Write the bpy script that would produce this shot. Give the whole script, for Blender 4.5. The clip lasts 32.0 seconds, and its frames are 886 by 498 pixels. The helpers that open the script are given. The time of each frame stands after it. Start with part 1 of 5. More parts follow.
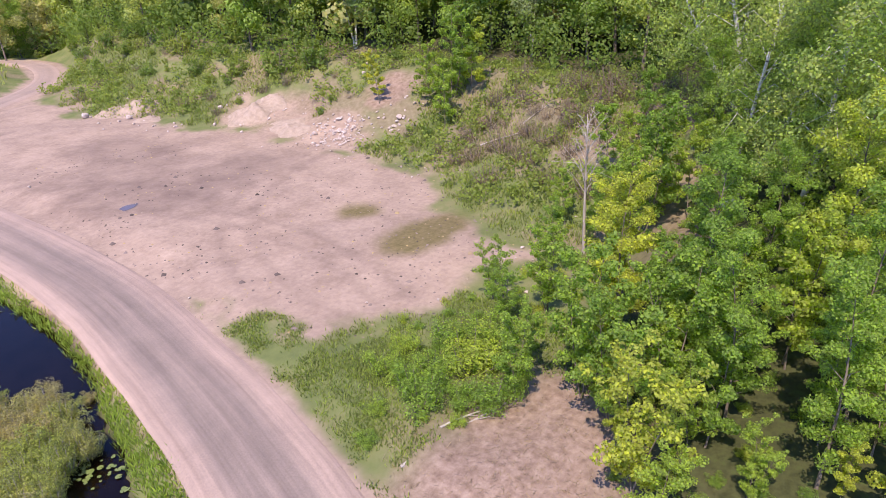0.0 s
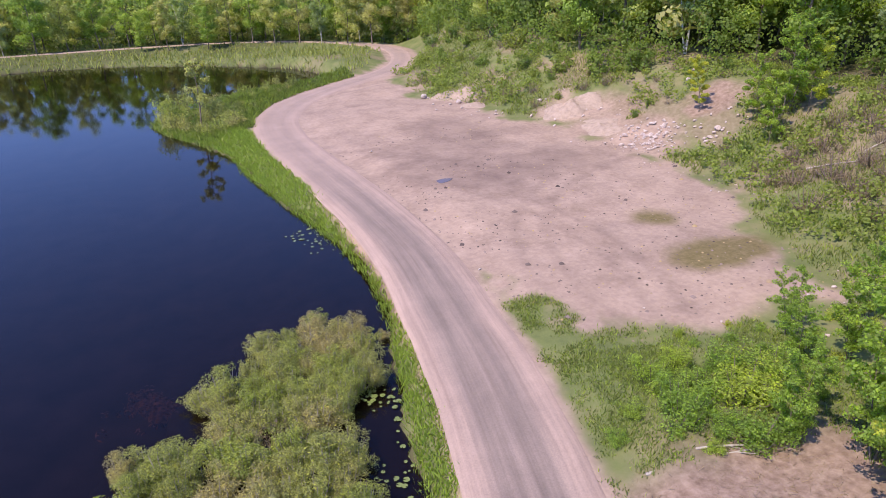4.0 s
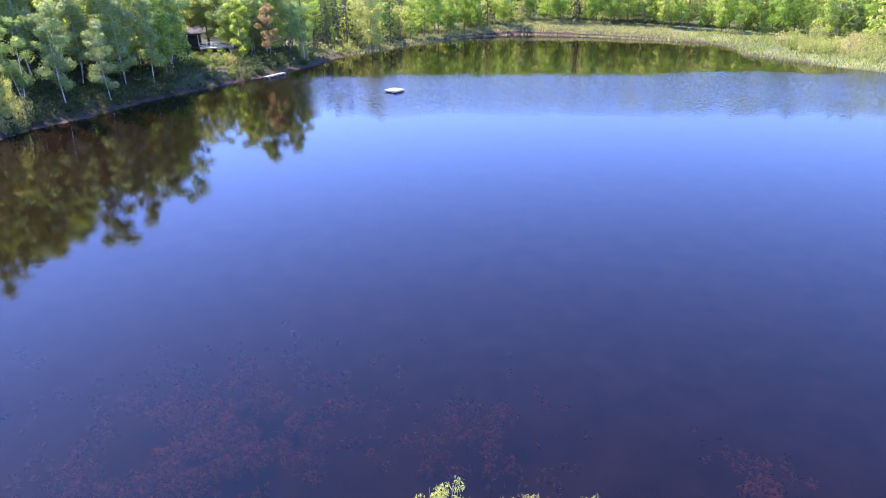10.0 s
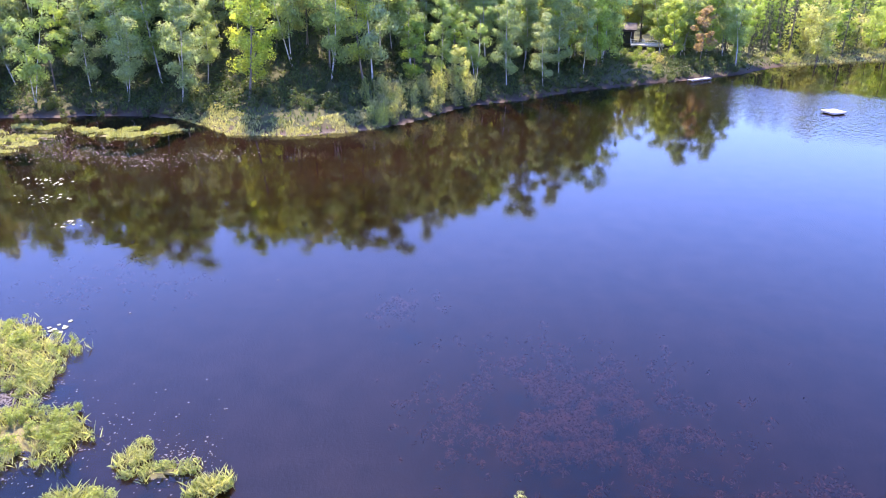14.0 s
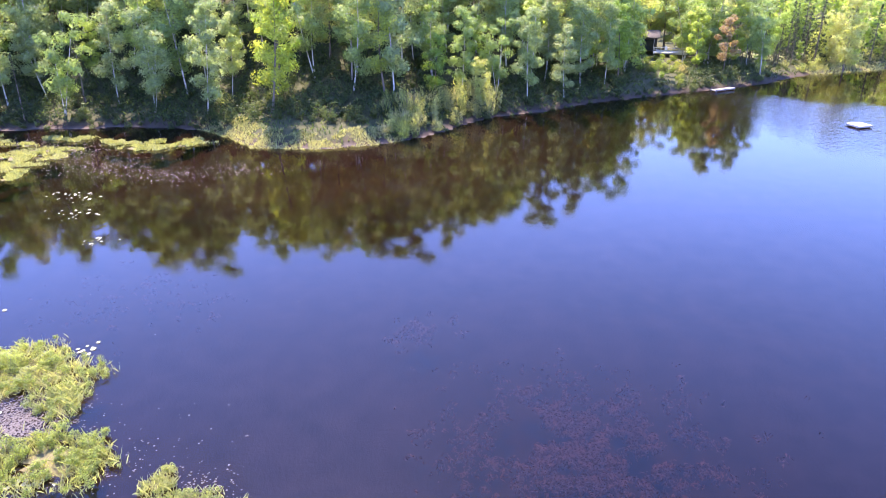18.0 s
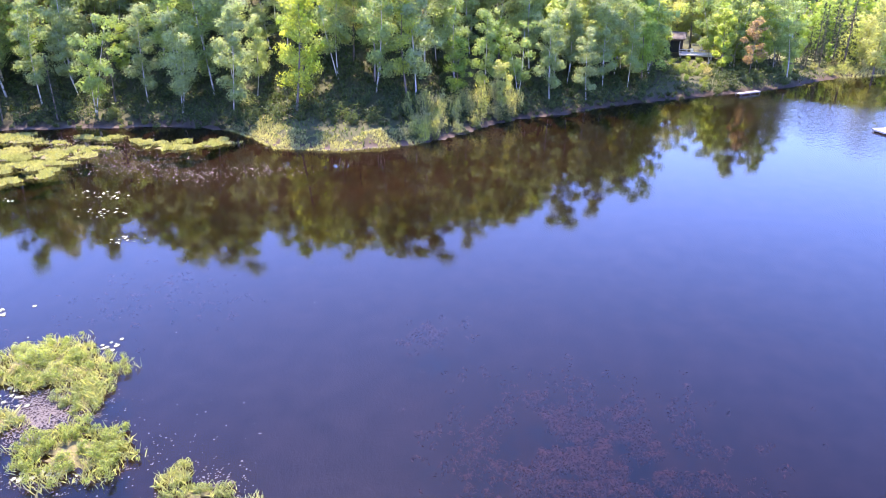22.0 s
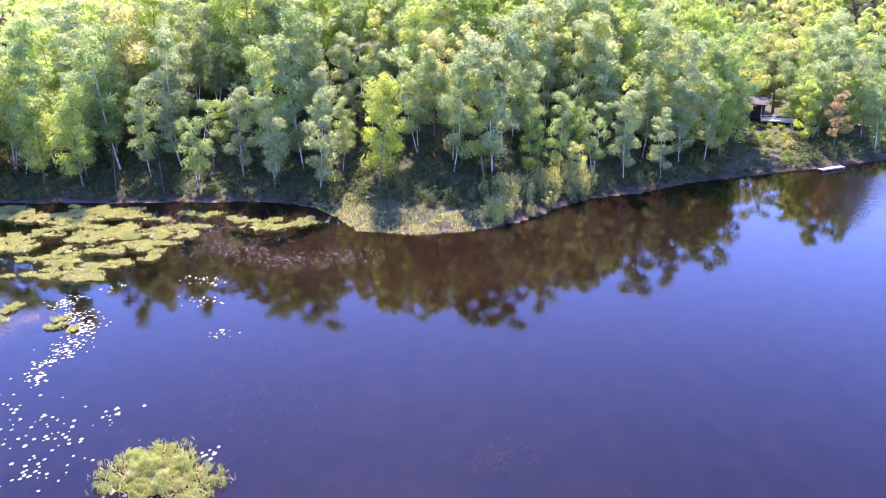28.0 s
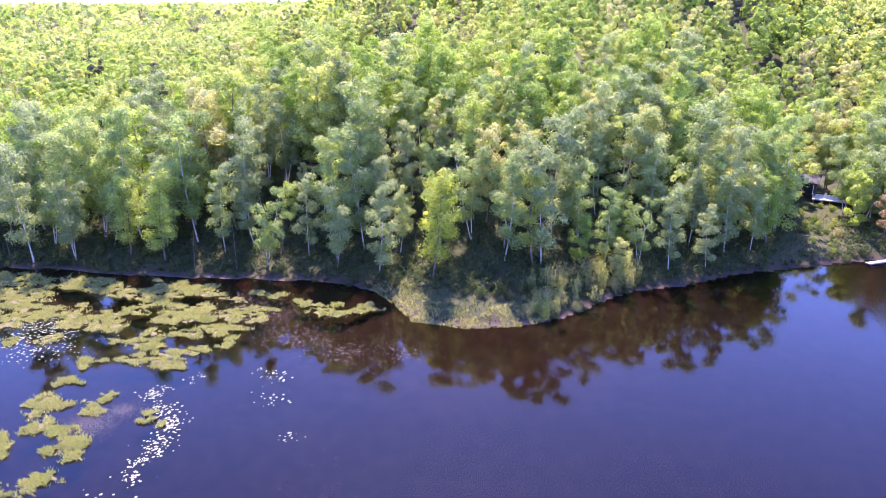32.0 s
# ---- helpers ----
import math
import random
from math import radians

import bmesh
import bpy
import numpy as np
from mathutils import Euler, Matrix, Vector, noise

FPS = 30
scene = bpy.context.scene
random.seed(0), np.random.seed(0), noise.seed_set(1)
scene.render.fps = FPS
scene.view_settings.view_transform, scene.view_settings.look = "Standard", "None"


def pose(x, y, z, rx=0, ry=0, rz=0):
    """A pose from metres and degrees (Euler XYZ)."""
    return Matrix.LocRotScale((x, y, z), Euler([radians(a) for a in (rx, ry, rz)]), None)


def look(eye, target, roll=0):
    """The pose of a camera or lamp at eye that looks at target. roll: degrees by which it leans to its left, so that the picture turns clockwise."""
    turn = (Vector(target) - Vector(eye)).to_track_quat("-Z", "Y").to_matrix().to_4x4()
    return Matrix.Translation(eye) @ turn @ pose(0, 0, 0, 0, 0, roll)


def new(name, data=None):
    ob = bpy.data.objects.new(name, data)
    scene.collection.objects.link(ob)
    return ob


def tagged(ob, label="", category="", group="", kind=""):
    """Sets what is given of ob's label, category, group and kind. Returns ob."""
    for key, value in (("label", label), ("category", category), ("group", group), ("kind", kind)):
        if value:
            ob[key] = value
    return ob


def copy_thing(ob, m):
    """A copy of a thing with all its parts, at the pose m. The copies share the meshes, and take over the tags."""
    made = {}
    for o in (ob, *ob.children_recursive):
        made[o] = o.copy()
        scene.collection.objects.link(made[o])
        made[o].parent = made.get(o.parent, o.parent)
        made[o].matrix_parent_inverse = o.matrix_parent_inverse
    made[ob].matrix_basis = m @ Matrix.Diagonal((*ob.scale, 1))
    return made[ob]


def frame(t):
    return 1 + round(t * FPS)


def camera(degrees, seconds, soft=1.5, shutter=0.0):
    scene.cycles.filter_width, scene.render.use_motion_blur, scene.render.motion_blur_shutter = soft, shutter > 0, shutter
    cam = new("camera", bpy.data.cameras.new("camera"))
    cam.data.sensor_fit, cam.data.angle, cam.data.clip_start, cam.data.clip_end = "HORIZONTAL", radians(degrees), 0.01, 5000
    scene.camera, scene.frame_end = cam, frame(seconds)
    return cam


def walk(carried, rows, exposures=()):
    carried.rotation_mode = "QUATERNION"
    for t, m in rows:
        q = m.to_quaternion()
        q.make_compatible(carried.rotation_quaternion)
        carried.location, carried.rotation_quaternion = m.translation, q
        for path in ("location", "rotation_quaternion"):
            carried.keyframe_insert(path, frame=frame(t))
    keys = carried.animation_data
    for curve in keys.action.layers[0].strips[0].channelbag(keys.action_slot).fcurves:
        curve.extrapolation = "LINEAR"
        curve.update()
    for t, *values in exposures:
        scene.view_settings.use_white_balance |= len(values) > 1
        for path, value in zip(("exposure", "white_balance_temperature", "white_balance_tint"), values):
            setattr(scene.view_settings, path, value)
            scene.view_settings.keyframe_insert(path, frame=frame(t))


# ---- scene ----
cam = camera(65.80, 32.0, 0.5)

# seconds, eye x y z, heading, tilt, lean
PATH = [
    (0, 0.60, 1.05, 16.98, -53.04, -25.16, -1.08),
    (0.5, 0.56, 1.01, 17.04, -50.77, -25.16, -1.12),
    (1, 0.52, 0.95, 17.08, -46.47, -25.12, -1.16),
    (1.5, 0.48, 0.89, 17.11, -42.42, -25.10, -1.14),
    (2, 0.41, 0.86, 17.14, -40.01, -25.11, -1.18),
    (2.5, 0.36, 0.80, 17.15, -38.32, -25.08, -1.27),
    (4.5, 0.06, 0.23, 16.95, -21.49, -24.46, -1.24),
    (5, 0.06, 0.17, 17.01, -16.00, -24.46, -1.26),
    (5.5, 0.03, 0.09, 17.05, -10.13, -24.41, -1.26),
    (6, -0.00, 0.00, 17.11, 0.00, -24.27, -1.32),
    (6.5, 0.12, -0.06, 17.07, 11.86, -24.00, -1.32),
    (7, 0.35, -0.08, 16.97, 21.28, -23.79, -1.30),
    (7.5, 0.59, -0.06, 16.87, 29.01, -23.66, -1.38),
    (8, 0.87, -0.08, 16.76, 36.37, -23.51, -1.40),
    (8.5, 1.16, -0.14, 16.68, 43.04, -23.35, -1.41),
    (9, 1.41, -0.24, 16.61, 48.20, -23.18, -1.25),
    (9.5, 1.60, -0.41, 16.56, 52.63, -23.02, -1.07),
    (10, 1.73, -0.66, 16.54, 57.49, -22.88, -0.91),
    (10.5, 1.81, -0.96, 16.55, 62.87, -22.79, -0.81),
    (11, 1.89, -1.29, 16.57, 68.73, -22.71, -0.65),
    (11.5, 1.90, -1.51, 16.55, 75.36, -22.66, -0.40),
    (12, 1.88, -1.60, 16.58, 83.15, -22.68, -0.17),
    (12.5, 1.94, -1.68, 16.74, 86.87, -22.78, 0.04),
    (13, 2.07, -1.76, 17.00, 88.41, -22.93, 0.11),
    (13.5, 2.13, -1.79, 17.23, 89.74, -23.05, 0.16),
    (14, 2.13, -1.82, 17.45, 90.47, -23.15, 0.24),
    (14.5, 2.07, -1.81, 17.68, 91.05, -23.23, 0.24),
    (15, 1.99, -1.81, 17.94, 91.36, -23.29, 0.19),
    (15.5, 1.93, -1.79, 18.20, 91.55, -23.29, 0.13),
    (17.5, 1.93, -1.75, 18.87, 92.14, -23.16, 0.01),
    (18, 2.01, -1.68, 18.96, 92.36, -23.19, -0.01),
    (18.5, 2.10, -1.60, 19.01, 92.64, -23.18, -0.03),
    (19, 2.23, -1.50, 19.02, 92.85, -23.16, -0.07),
    (19.5, 2.31, -1.38, 19.03, 93.15, -23.13, -0.12),
    (20, 2.37, -1.27, 19.05, 93.50, -23.13, -0.18),
    (20.5, 2.42, -1.18, 19.12, 93.81, -23.16, -0.18),
    (21, 2.47, -1.12, 19.26, 94.14, -23.22, -0.17),
    (21.5, 2.50, -1.04, 19.46, 94.43, -23.30, -0.10),
    (22, 2.51, -0.96, 19.64, 94.61, -23.38, -0.04),
    (22.5, 2.51, -0.86, 19.76, 94.82, -23.46, -0.00),
    (23, 2.53, -0.78, 19.83, 94.94, -23.51, -0.02),
    (23.5, 2.56, -0.74, 19.90, 95.32, -23.53, -0.11),
    (24, 2.59, -0.73, 20.08, 96.07, -23.43, -0.23),
    (24.5, 2.59, -0.72, 20.42, 96.72, -23.24, -0.37),
    (25, 2.59, -0.73, 20.95, 97.19, -22.98, -0.59),
    (25.5, 2.61, -0.72, 21.65, 97.55, -22.54, -0.83),
    (27.5, 2.81, -0.57, 25.25, 101.00, -21.21, -0.97),
    (28, 2.95, -0.59, 26.40, 101.37, -21.02, -1.00),
    (28.5, 3.14, -0.61, 27.70, 101.72, -20.89, -0.97),
    (29, 3.37, -0.62, 29.10, 102.18, -20.74, -0.92),
    (29.5, 3.65, -0.62, 30.51, 103.11, -20.57, -0.81),
    (30, 3.92, -0.59, 31.92, 104.13, -20.41, -0.70),
    (30.5, 4.17, -0.47, 33.31, 105.13, -20.20, -0.64),
    (31, 4.39, -0.31, 34.68, 105.63, -20.04, -0.63),
    (31.5, 4.64, -0.14, 36.02, 105.83, -19.85, -0.63),
    (32, 4.91, 0.01, 37.32, 105.94, -19.66, -0.65),
]


def aimed(x, y, z, heading, tilt, lean):
    h, p = radians(heading), radians(tilt)
    ahead = Vector((-math.sin(h) * math.cos(p), math.cos(h) * math.cos(p), math.sin(p)))
    return look((x, y, z), Vector((x, y, z)) + ahead, lean)


# seconds, stops, kelvin, tint
EXPOSURES = [(0, 1.15, 7700, 22), (5.5, 1.0, 7250, 24), (7.0, 1.55, 6800, 27), (9.0, 2.18, 6800, 29), (12.0, 2.62, 7450, 32), (25.0, 2.88, 7500, 36),
             (28.0, 2.8, 7000, 46), (32.0, 2.55, 6850, 50)]

walk(cam, [(t, aimed(*row)) for t, *row in PATH], EXPOSURES)

# ---- light ----
SUN_TURN, SUN_UP = radians(106), radians(55)
SUN_WAY = Vector((-math.sin(SUN_TURN) * math.cos(SUN_UP), math.cos(SUN_TURN) * math.cos(SUN_UP), math.sin(SUN_UP)))
world = bpy.data.worlds.new("sky")
scene.world = world
world.use_nodes = True
sky = world.node_tree.nodes.new("ShaderNodeTexSky")
sky.sky_type, sky.sun_disc, sky.sun_elevation = "NISHITA", False, SUN_UP
sky.sun_rotation = math.atan2(SUN_WAY.x, SUN_WAY.y)
sky.air_density, sky.dust_density, sky.ozone_density, sky.altitude = 1.2, 0.5, 8.0, 300
deep = world.node_tree.nodes.new("ShaderNodeMix")
deep.data_type, deep.blend_type = "RGBA", "MULTIPLY"
deep.inputs[0].default_value, deep.inputs[7].default_value = 1.0, (0.62, 0.76, 1.16, 1)
world.node_tree.links.new(sky.outputs[0], deep.inputs[6])
world.node_tree.links.new(deep.outputs[2], world.node_tree.nodes["Background"].inputs[0])
world.node_tree.nodes["Background"].inputs[1].default_value = 0.132
sun = new("sun", bpy.data.lights.new("sun", "SUN"))
sun.data.energy, sun.data.angle, sun.data.color = 3.0, radians(0.53), (1.0, 0.95, 0.87)
sun.matrix_world = look((0, 0, 80), Vector((0, 0, 80)) - SUN_WAY)


# ---- materials ----
def material(name):
    m = bpy.data.materials.new(name)
    m.use_nodes = True
    return m, m.node_tree.nodes, m.node_tree.links, m.node_tree.nodes["Principled BSDF"]


def node(nodes, kind, **values):
    n = nodes.new("ShaderNode" + kind)
    for key, value in values.items():
        if key in n.inputs.keys():
            n.inputs[key].default_value = value
    return n


def noise_at(nodes, links, scale, detail=5.0, rough=0.6, stretch=None):
    where = nodes.new("ShaderNodeTexCoord").outputs["Object"]
    if stretch:
        shift = nodes.new("ShaderNodeMapping")
        shift.inputs["Scale"].default_value = stretch
        links.new(where, shift.inputs["Vector"])
        where = shift.outputs["Vector"]
    n = node(nodes, "TexNoise", Scale=scale, Detail=detail, Roughness=rough)
    links.new(where, n.inputs["Vector"])
    return n.outputs["Fac"]


def ramp(nodes, links, fac, stops):
    r = nodes.new("ShaderNodeValToRGB")
    els = r.color_ramp.elements
    while len(els) < len(stops):
        els.new(0.5)
    for e, (at, c) in zip(els, stops):
        e.position, e.color = at, (*c, 1)
    links.new(fac, r.inputs["Fac"])
    return r.outputs["Color"]


def blend(nodes, links, fac, a, b, how="MIX"):
    m = nodes.new("ShaderNodeMix")
    m.data_type, m.blend_type = "RGBA", how
    for socket, value in ((m.inputs[0], fac), (m.inputs[6], a), (m.inputs[7], b)):
        if hasattr(value, "is_linked"):
            links.new(value, socket)
        elif isinstance(value, tuple):
            socket.default_value = (*value, 1)
        else:
            socket.default_value = value
    return m.outputs[2]


def bumped(nodes, links, shader, height, strength, distance):
    b = node(nodes, "Bump", Strength=strength, Distance=distance)
    links.new(height, b.inputs["Height"])
    links.new(b.outputs["Normal"], shader.inputs["Normal"])


def plain(name, stops, scale=6.0, rough=0.8, metal=0.0, bump=0.3, distance=0.02, stretch=None):
    """A surface whose colour wanders between stops, with grain in its relief."""
    m, nodes, links, s = material(name)
    n = noise_at(nodes, links, scale, 6, 0.65, stretch)
    links.new(ramp(nodes, links, n, stops), s.inputs["Base Color"])
    s.inputs["Roughness"].default_value, s.inputs["Metallic"].default_value = rough, metal
    bumped(nodes, links, s, noise_at(nodes, links, scale * 5, 4, 0.6, stretch), bump, distance)
    return m


def leafy(name, stops, clear=0.55, spread=0.24, rough=0.6, toned=False, through_tint=(1.7, 1.66, 0.98), sheen=0.25):
    """Leaves: each plant takes its own tone from stops, each leaf a lighter or darker one; some light passes through."""
    m, nodes, links, s = material(name)
    own = nodes.new("ShaderNodeObjectInfo").outputs["Random"]
    if toned:
        kept = nodes.new("ShaderNodeAttribute")
        kept.attribute_name = "tone"
        own = kept.outputs["Fac"]
    tone = ramp(nodes, links, own, stops)
    leaf = nodes.new("ShaderNodeNewGeometry").outputs["Random Per Island"]
    tone = blend(nodes, links, 1.0, tone, ramp(nodes, links, leaf, [(0, (1 - spread,) * 3), (0.7, (1, 1, 1)), (1, (1 + spread * 0.8, 1 + spread * 0.7, 1 - spread * 0.3))]), "MULTIPLY")
    links.new(tone, s.inputs["Base Color"])
    s.inputs["Roughness"].default_value = rough
    s.inputs["Specular IOR Level"].default_value = sheen
    t = nodes.new("ShaderNodeBsdfTranslucent")
    links.new(blend(nodes, links, 1.0, tone, through_tint, "MULTIPLY"), t.inputs["Color"])
    mix = nodes.new("ShaderNodeMixShader")
    mix.inputs[0].default_value = clear
    links.new(s.outputs[0], mix.inputs[1])
    links.new(t.outputs[0], mix.inputs[2])
    links.new(mix.outputs[0], nodes["Material Output"].inputs["Surface"])
    return m


def grounds():
    """The ground sheet: moss and grass, forest litter, sand, wet hollows and lake bed, mixed by the plan's zones. The
    bed colour also paints shade at the west bank's foot.
    """
    m, nodes, links, s = material("ground")

    def zone(name):
        a = nodes.new("ShaderNodeAttribute")
        a.attribute_name = name
        return a.outputs["Fac"]
    fine, mid, wide = (noise_at(nodes, links, k, 6, 0.65) for k in (3.0, 0.5, 0.09))
    grass = ramp(nodes, links, mid, [(0.3, (0.09, 0.12, 0.045)), (0.5, (0.135, 0.165, 0.06)), (0.7, (0.2, 0.19, 0.1))])
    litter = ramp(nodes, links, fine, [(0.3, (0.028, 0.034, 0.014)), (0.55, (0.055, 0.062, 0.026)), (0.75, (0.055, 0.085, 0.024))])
    sand = ramp(nodes, links, fine, [(0.3, (0.287, 0.216, 0.18)), (0.5, (0.333, 0.252, 0.207)), (0.72, (0.383, 0.295, 0.247))])
    sand = blend(nodes, links, 1.0, sand, ramp(nodes, links, mid, [(0.3, (0.76, 0.74, 0.73)), (0.5, (0.96, 0.95, 0.95)), (0.68, (1.1, 1.1, 1.1))]), "MULTIPLY")
    wet = ramp(nodes, links, mid, [(0.35, (0.14, 0.1, 0.09)), (0.6, (0.21, 0.155, 0.13))])
    algae = ramp(nodes, links, fine, [(0.3, (0.1, 0.09, 0.03)), (0.7, (0.18, 0.145, 0.07))])
    dirt = ramp(nodes, links, fine, [(0.3, (0.16, 0.11, 0.085)), (0.5, (0.25, 0.18, 0.145)), (0.7, (0.33, 0.25, 0.205))])
    bed = ramp(nodes, links, mid, [(0.3, (0.03, 0.022, 0.016)), (0.7, (0.07, 0.05, 0.036))])
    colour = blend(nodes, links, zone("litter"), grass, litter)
    colour = blend(nodes, links, zone("dirt"), colour, dirt)
    colour = blend(nodes, links, zone("sand"), colour, sand)
    colour = blend(nodes, links, zone("wet"), colour, wet)
    colour = blend(nodes, links, zone("algae"), colour, algae)
    colour = blend(nodes, links, zone("bed"), colour, bed)
    silt = ramp(nodes, links, mid, [(0.3, (0.085, 0.07, 0.06)), (0.7, (0.14, 0.118, 0.102))])
    colour = blend(nodes, links, zone("silt"), colour, silt)
    colour = blend(nodes, links, 1.0, colour, ramp(nodes, links, wide, [(0.3, (0.86, 0.86, 0.86)), (0.7, (1.06, 1.05, 1.0))]), "MULTIPLY")
    links.new(colour, s.inputs["Base Color"])
    s.inputs["Roughness"].default_value = 0.9
    s.inputs["Specular IOR Level"].default_value = 0.2
    bumped(nodes, links, s, noise_at(nodes, links, 5.0, 8, 0.65), 0.22, 0.1)
    return m


def waters():
    """Still brown lake water: a clear surface with gloss over a dark bed, and the faintest swell."""
    m, nodes, links, s = material("lake_water")
    nodes.remove(s)
    gloss = nodes.new("ShaderNodeBsdfGlossy")
    gloss.inputs["Roughness"].default_value = 0.035
    gloss.inputs["Color"].default_value = (0.97, 0.98, 1, 1)
    through_ = nodes.new("ShaderNodeBsdfTransparent")
    through_.inputs["Color"].default_value = (0.29, 0.225, 0.195, 1)
    f = node(nodes, "Fresnel", IOR=1.315)
    mix = nodes.new("ShaderNodeMixShader")
    links.new(f.outputs[0], mix.inputs[0])
    links.new(through_.outputs[0], mix.inputs[1])
    links.new(gloss.outputs[0], mix.inputs[2])
    links.new(mix.outputs[0], nodes["Material Output"].inputs["Surface"])
    # a light breeze ruffles a band of water beyond the raft
    spot = nodes.new("ShaderNodeTexCoord").outputs["Object"]
    lie = nodes.new("ShaderNodeVectorMath")
    lie.operation = "DOT_PRODUCT"
    lie.inputs[1].default_value = (-0.82, 0.57, 0)
    links.new(spot, lie.inputs[0])
    waver = nodes.new("ShaderNodeMath")
    waver.operation = "MULTIPLY_ADD"
    links.new(noise_at(nodes, links, 0.06, 3, 0.6), waver.inputs[0])
    waver.inputs[1].default_value = 18
    links.new(lie.outputs["Value"], waver.inputs[2])
    split = nodes.new("ShaderNodeSeparateXYZ")
    links.new(spot, split.inputs[0])

    def rise(value, low, high, start, end):
        r = nodes.new("ShaderNodeMapRange")
        for key, number in (("From Min", low), ("From Max", high), ("To Min", start), ("To Max", end)):
            r.inputs[key].default_value = number
        links.new(value, r.inputs["Value"])
        return r.outputs[0]

    def times(one, other):
        r = nodes.new("ShaderNodeMath")
        r.operation = "MULTIPLY"
        links.new(one, r.inputs[0])
        links.new(other, r.inputs[1])
        return r.outputs[0]
    breeze = times(times(rise(waver.outputs[0], 82, 100, 0, 1), rise(waver.outputs[0], 113, 118, 1, 0)), rise(split.outputs["Y"], 28, 40, 0, 1))
    links.new(rise(breeze, 0, 1, 0.035, 0.15), gloss.inputs["Roughness"])
    b = node(nodes, "Bump", Strength=0.06, Distance=0.25)
    links.new(rise(breeze, 0, 1, 0.014, 0.28), b.inputs["Strength"])
    links.new(noise_at(nodes, links, 1.6, 3, 0.5), b.inputs["Height"])
    links.new(b.outputs["Normal"], gloss.inputs["Normal"])
    return m


def roads():
    """Packed gravel: grey and worn along the middle, pink and loose along both edges, with two paler wheel tracks."""
    m, nodes, links, s = material("gravel_road")
    a = nodes.new("ShaderNodeAttribute")
    a.attribute_name = "across"
    wob = nodes.new("ShaderNodeMath")
    wob.operation = "MULTIPLY_ADD"
    links.new(noise_at(nodes, links, 0.35, 5, 0.6), wob.inputs[0])
    wob.inputs[1].default_value = 0.16
    links.new(a.outputs["Fac"], wob.inputs[2])
    g, p, w = (0.185, 0.148, 0.128), (0.333, 0.25, 0.208), (0.235, 0.186, 0.16)
    base = ramp(nodes, links, wob.outputs[0], [(0.2, p), (0.34, w), (0.42, g), (0.56, w), (0.66, g), (0.76, w), (0.92, p)])
    fine = ramp(nodes, links, noise_at(nodes, links, 14, 5, 0.7), [(0.3, (0.86, 0.86, 0.86)), (0.7, (1.12, 1.1, 1.1))])
    big = ramp(nodes, links, noise_at(nodes, links, 0.5, 5, 0.7), [(0.3, (0.88, 0.88, 0.88)), (0.7, (1.1, 1.09, 1.08))])
    run = nodes.new("ShaderNodeAttribute")
    run.attribute_name = "along"
    lane = nodes.new("ShaderNodeCombineXYZ")
    links.new(a.outputs["Fac"], lane.inputs[0])
    links.new(run.outputs["Fac"], lane.inputs[1])
    streak = node(nodes, "TexNoise", Scale=1.0, Detail=5.0, Roughness=0.6)
    long = nodes.new("ShaderNodeMapping")
    long.inputs["Scale"].default_value = (16, 0.09, 1)
    links.new(lane.outputs[0], long.inputs["Vector"])
    links.new(long.outputs["Vector"], streak.inputs["Vector"])
    base = blend(nodes, links, 1.0, base, ramp(nodes, links, streak.outputs["Fac"], [(0.3, (0.78, 0.77, 0.76)), (0.5, (1, 1, 1)), (0.7, (1.22, 1.2, 1.18))]), "MULTIPLY")
    worn = nodes.new("ShaderNodeAttribute")
    worn.attribute_name = "worn"
    base = blend(nodes, links, worn.outputs["Fac"], p, base)
    links.new(blend(nodes, links, 1.0, blend(nodes, links, 1.0, base, fine, "MULTIPLY"), big, "MULTIPLY"), s.inputs["Base Color"])
    s.inputs["Roughness"].default_value = 0.9
    bumped(nodes, links, s, noise_at(nodes, links, 18, 5, 0.7), 0.35, 0.03)
    return m


def barks():
    """White birch bark with dark bands and scars."""
    m, nodes, links, s = material("birch_bark")
    band = ramp(nodes, links, noise_at(nodes, links, 2.4, 5, 0.7, (1, 1, 4)), [(0.36, (0.06, 0.05, 0.045)), (0.45, (0.46, 0.44, 0.4)), (0.6, (0.62, 0.59, 0.55))])
    links.new(band, s.inputs["Base Color"])
    s.inputs["Roughness"].default_value = 0.7
    bumped(nodes, links, s, noise_at(nodes, links, 9, 4, 0.6, (1, 1, 5)), 0.4, 0.01)
    return m


GROUND, WATER, ROAD, BIRCH_BARK = grounds(), waters(), roads(), barks()
BARK = plain("bark", [(0.3, (0.09, 0.07, 0.055)), (0.7, (0.24, 0.2, 0.165))], 5, 0.9, bump=0.6, stretch=(1, 1, 0.25))
DEAD_WOOD = plain("dead_wood", [(0.3, (0.22, 0.19, 0.165)), (0.7, (0.46, 0.42, 0.38))], 5, 0.85, stretch=(1, 1, 0.2))
ROCK = plain("rock", [(0.3, (0.26, 0.2, 0.185)), (0.5, (0.42, 0.35, 0.32)), (0.7, (0.58, 0.52, 0.48))], 3, 0.85, bump=0.6)
PAD = plain("lily_pad", [(0.3, (0.13, 0.17, 0.08)), (0.7, (0.22, 0.24, 0.15))], 4, 0.5, bump=0.1)
PLANK = plain("grey_plank", [(0.3, (0.34, 0.32, 0.3)), (0.7, (0.52, 0.5, 0.47))], 3, 0.75, stretch=(1, 6, 6))
DARK_WALL = plain("dark_stained_wood", [(0.3, (0.035, 0.028, 0.024)), (0.7, (0.09, 0.07, 0.055))], 4, 0.7, stretch=(1, 1, 6))
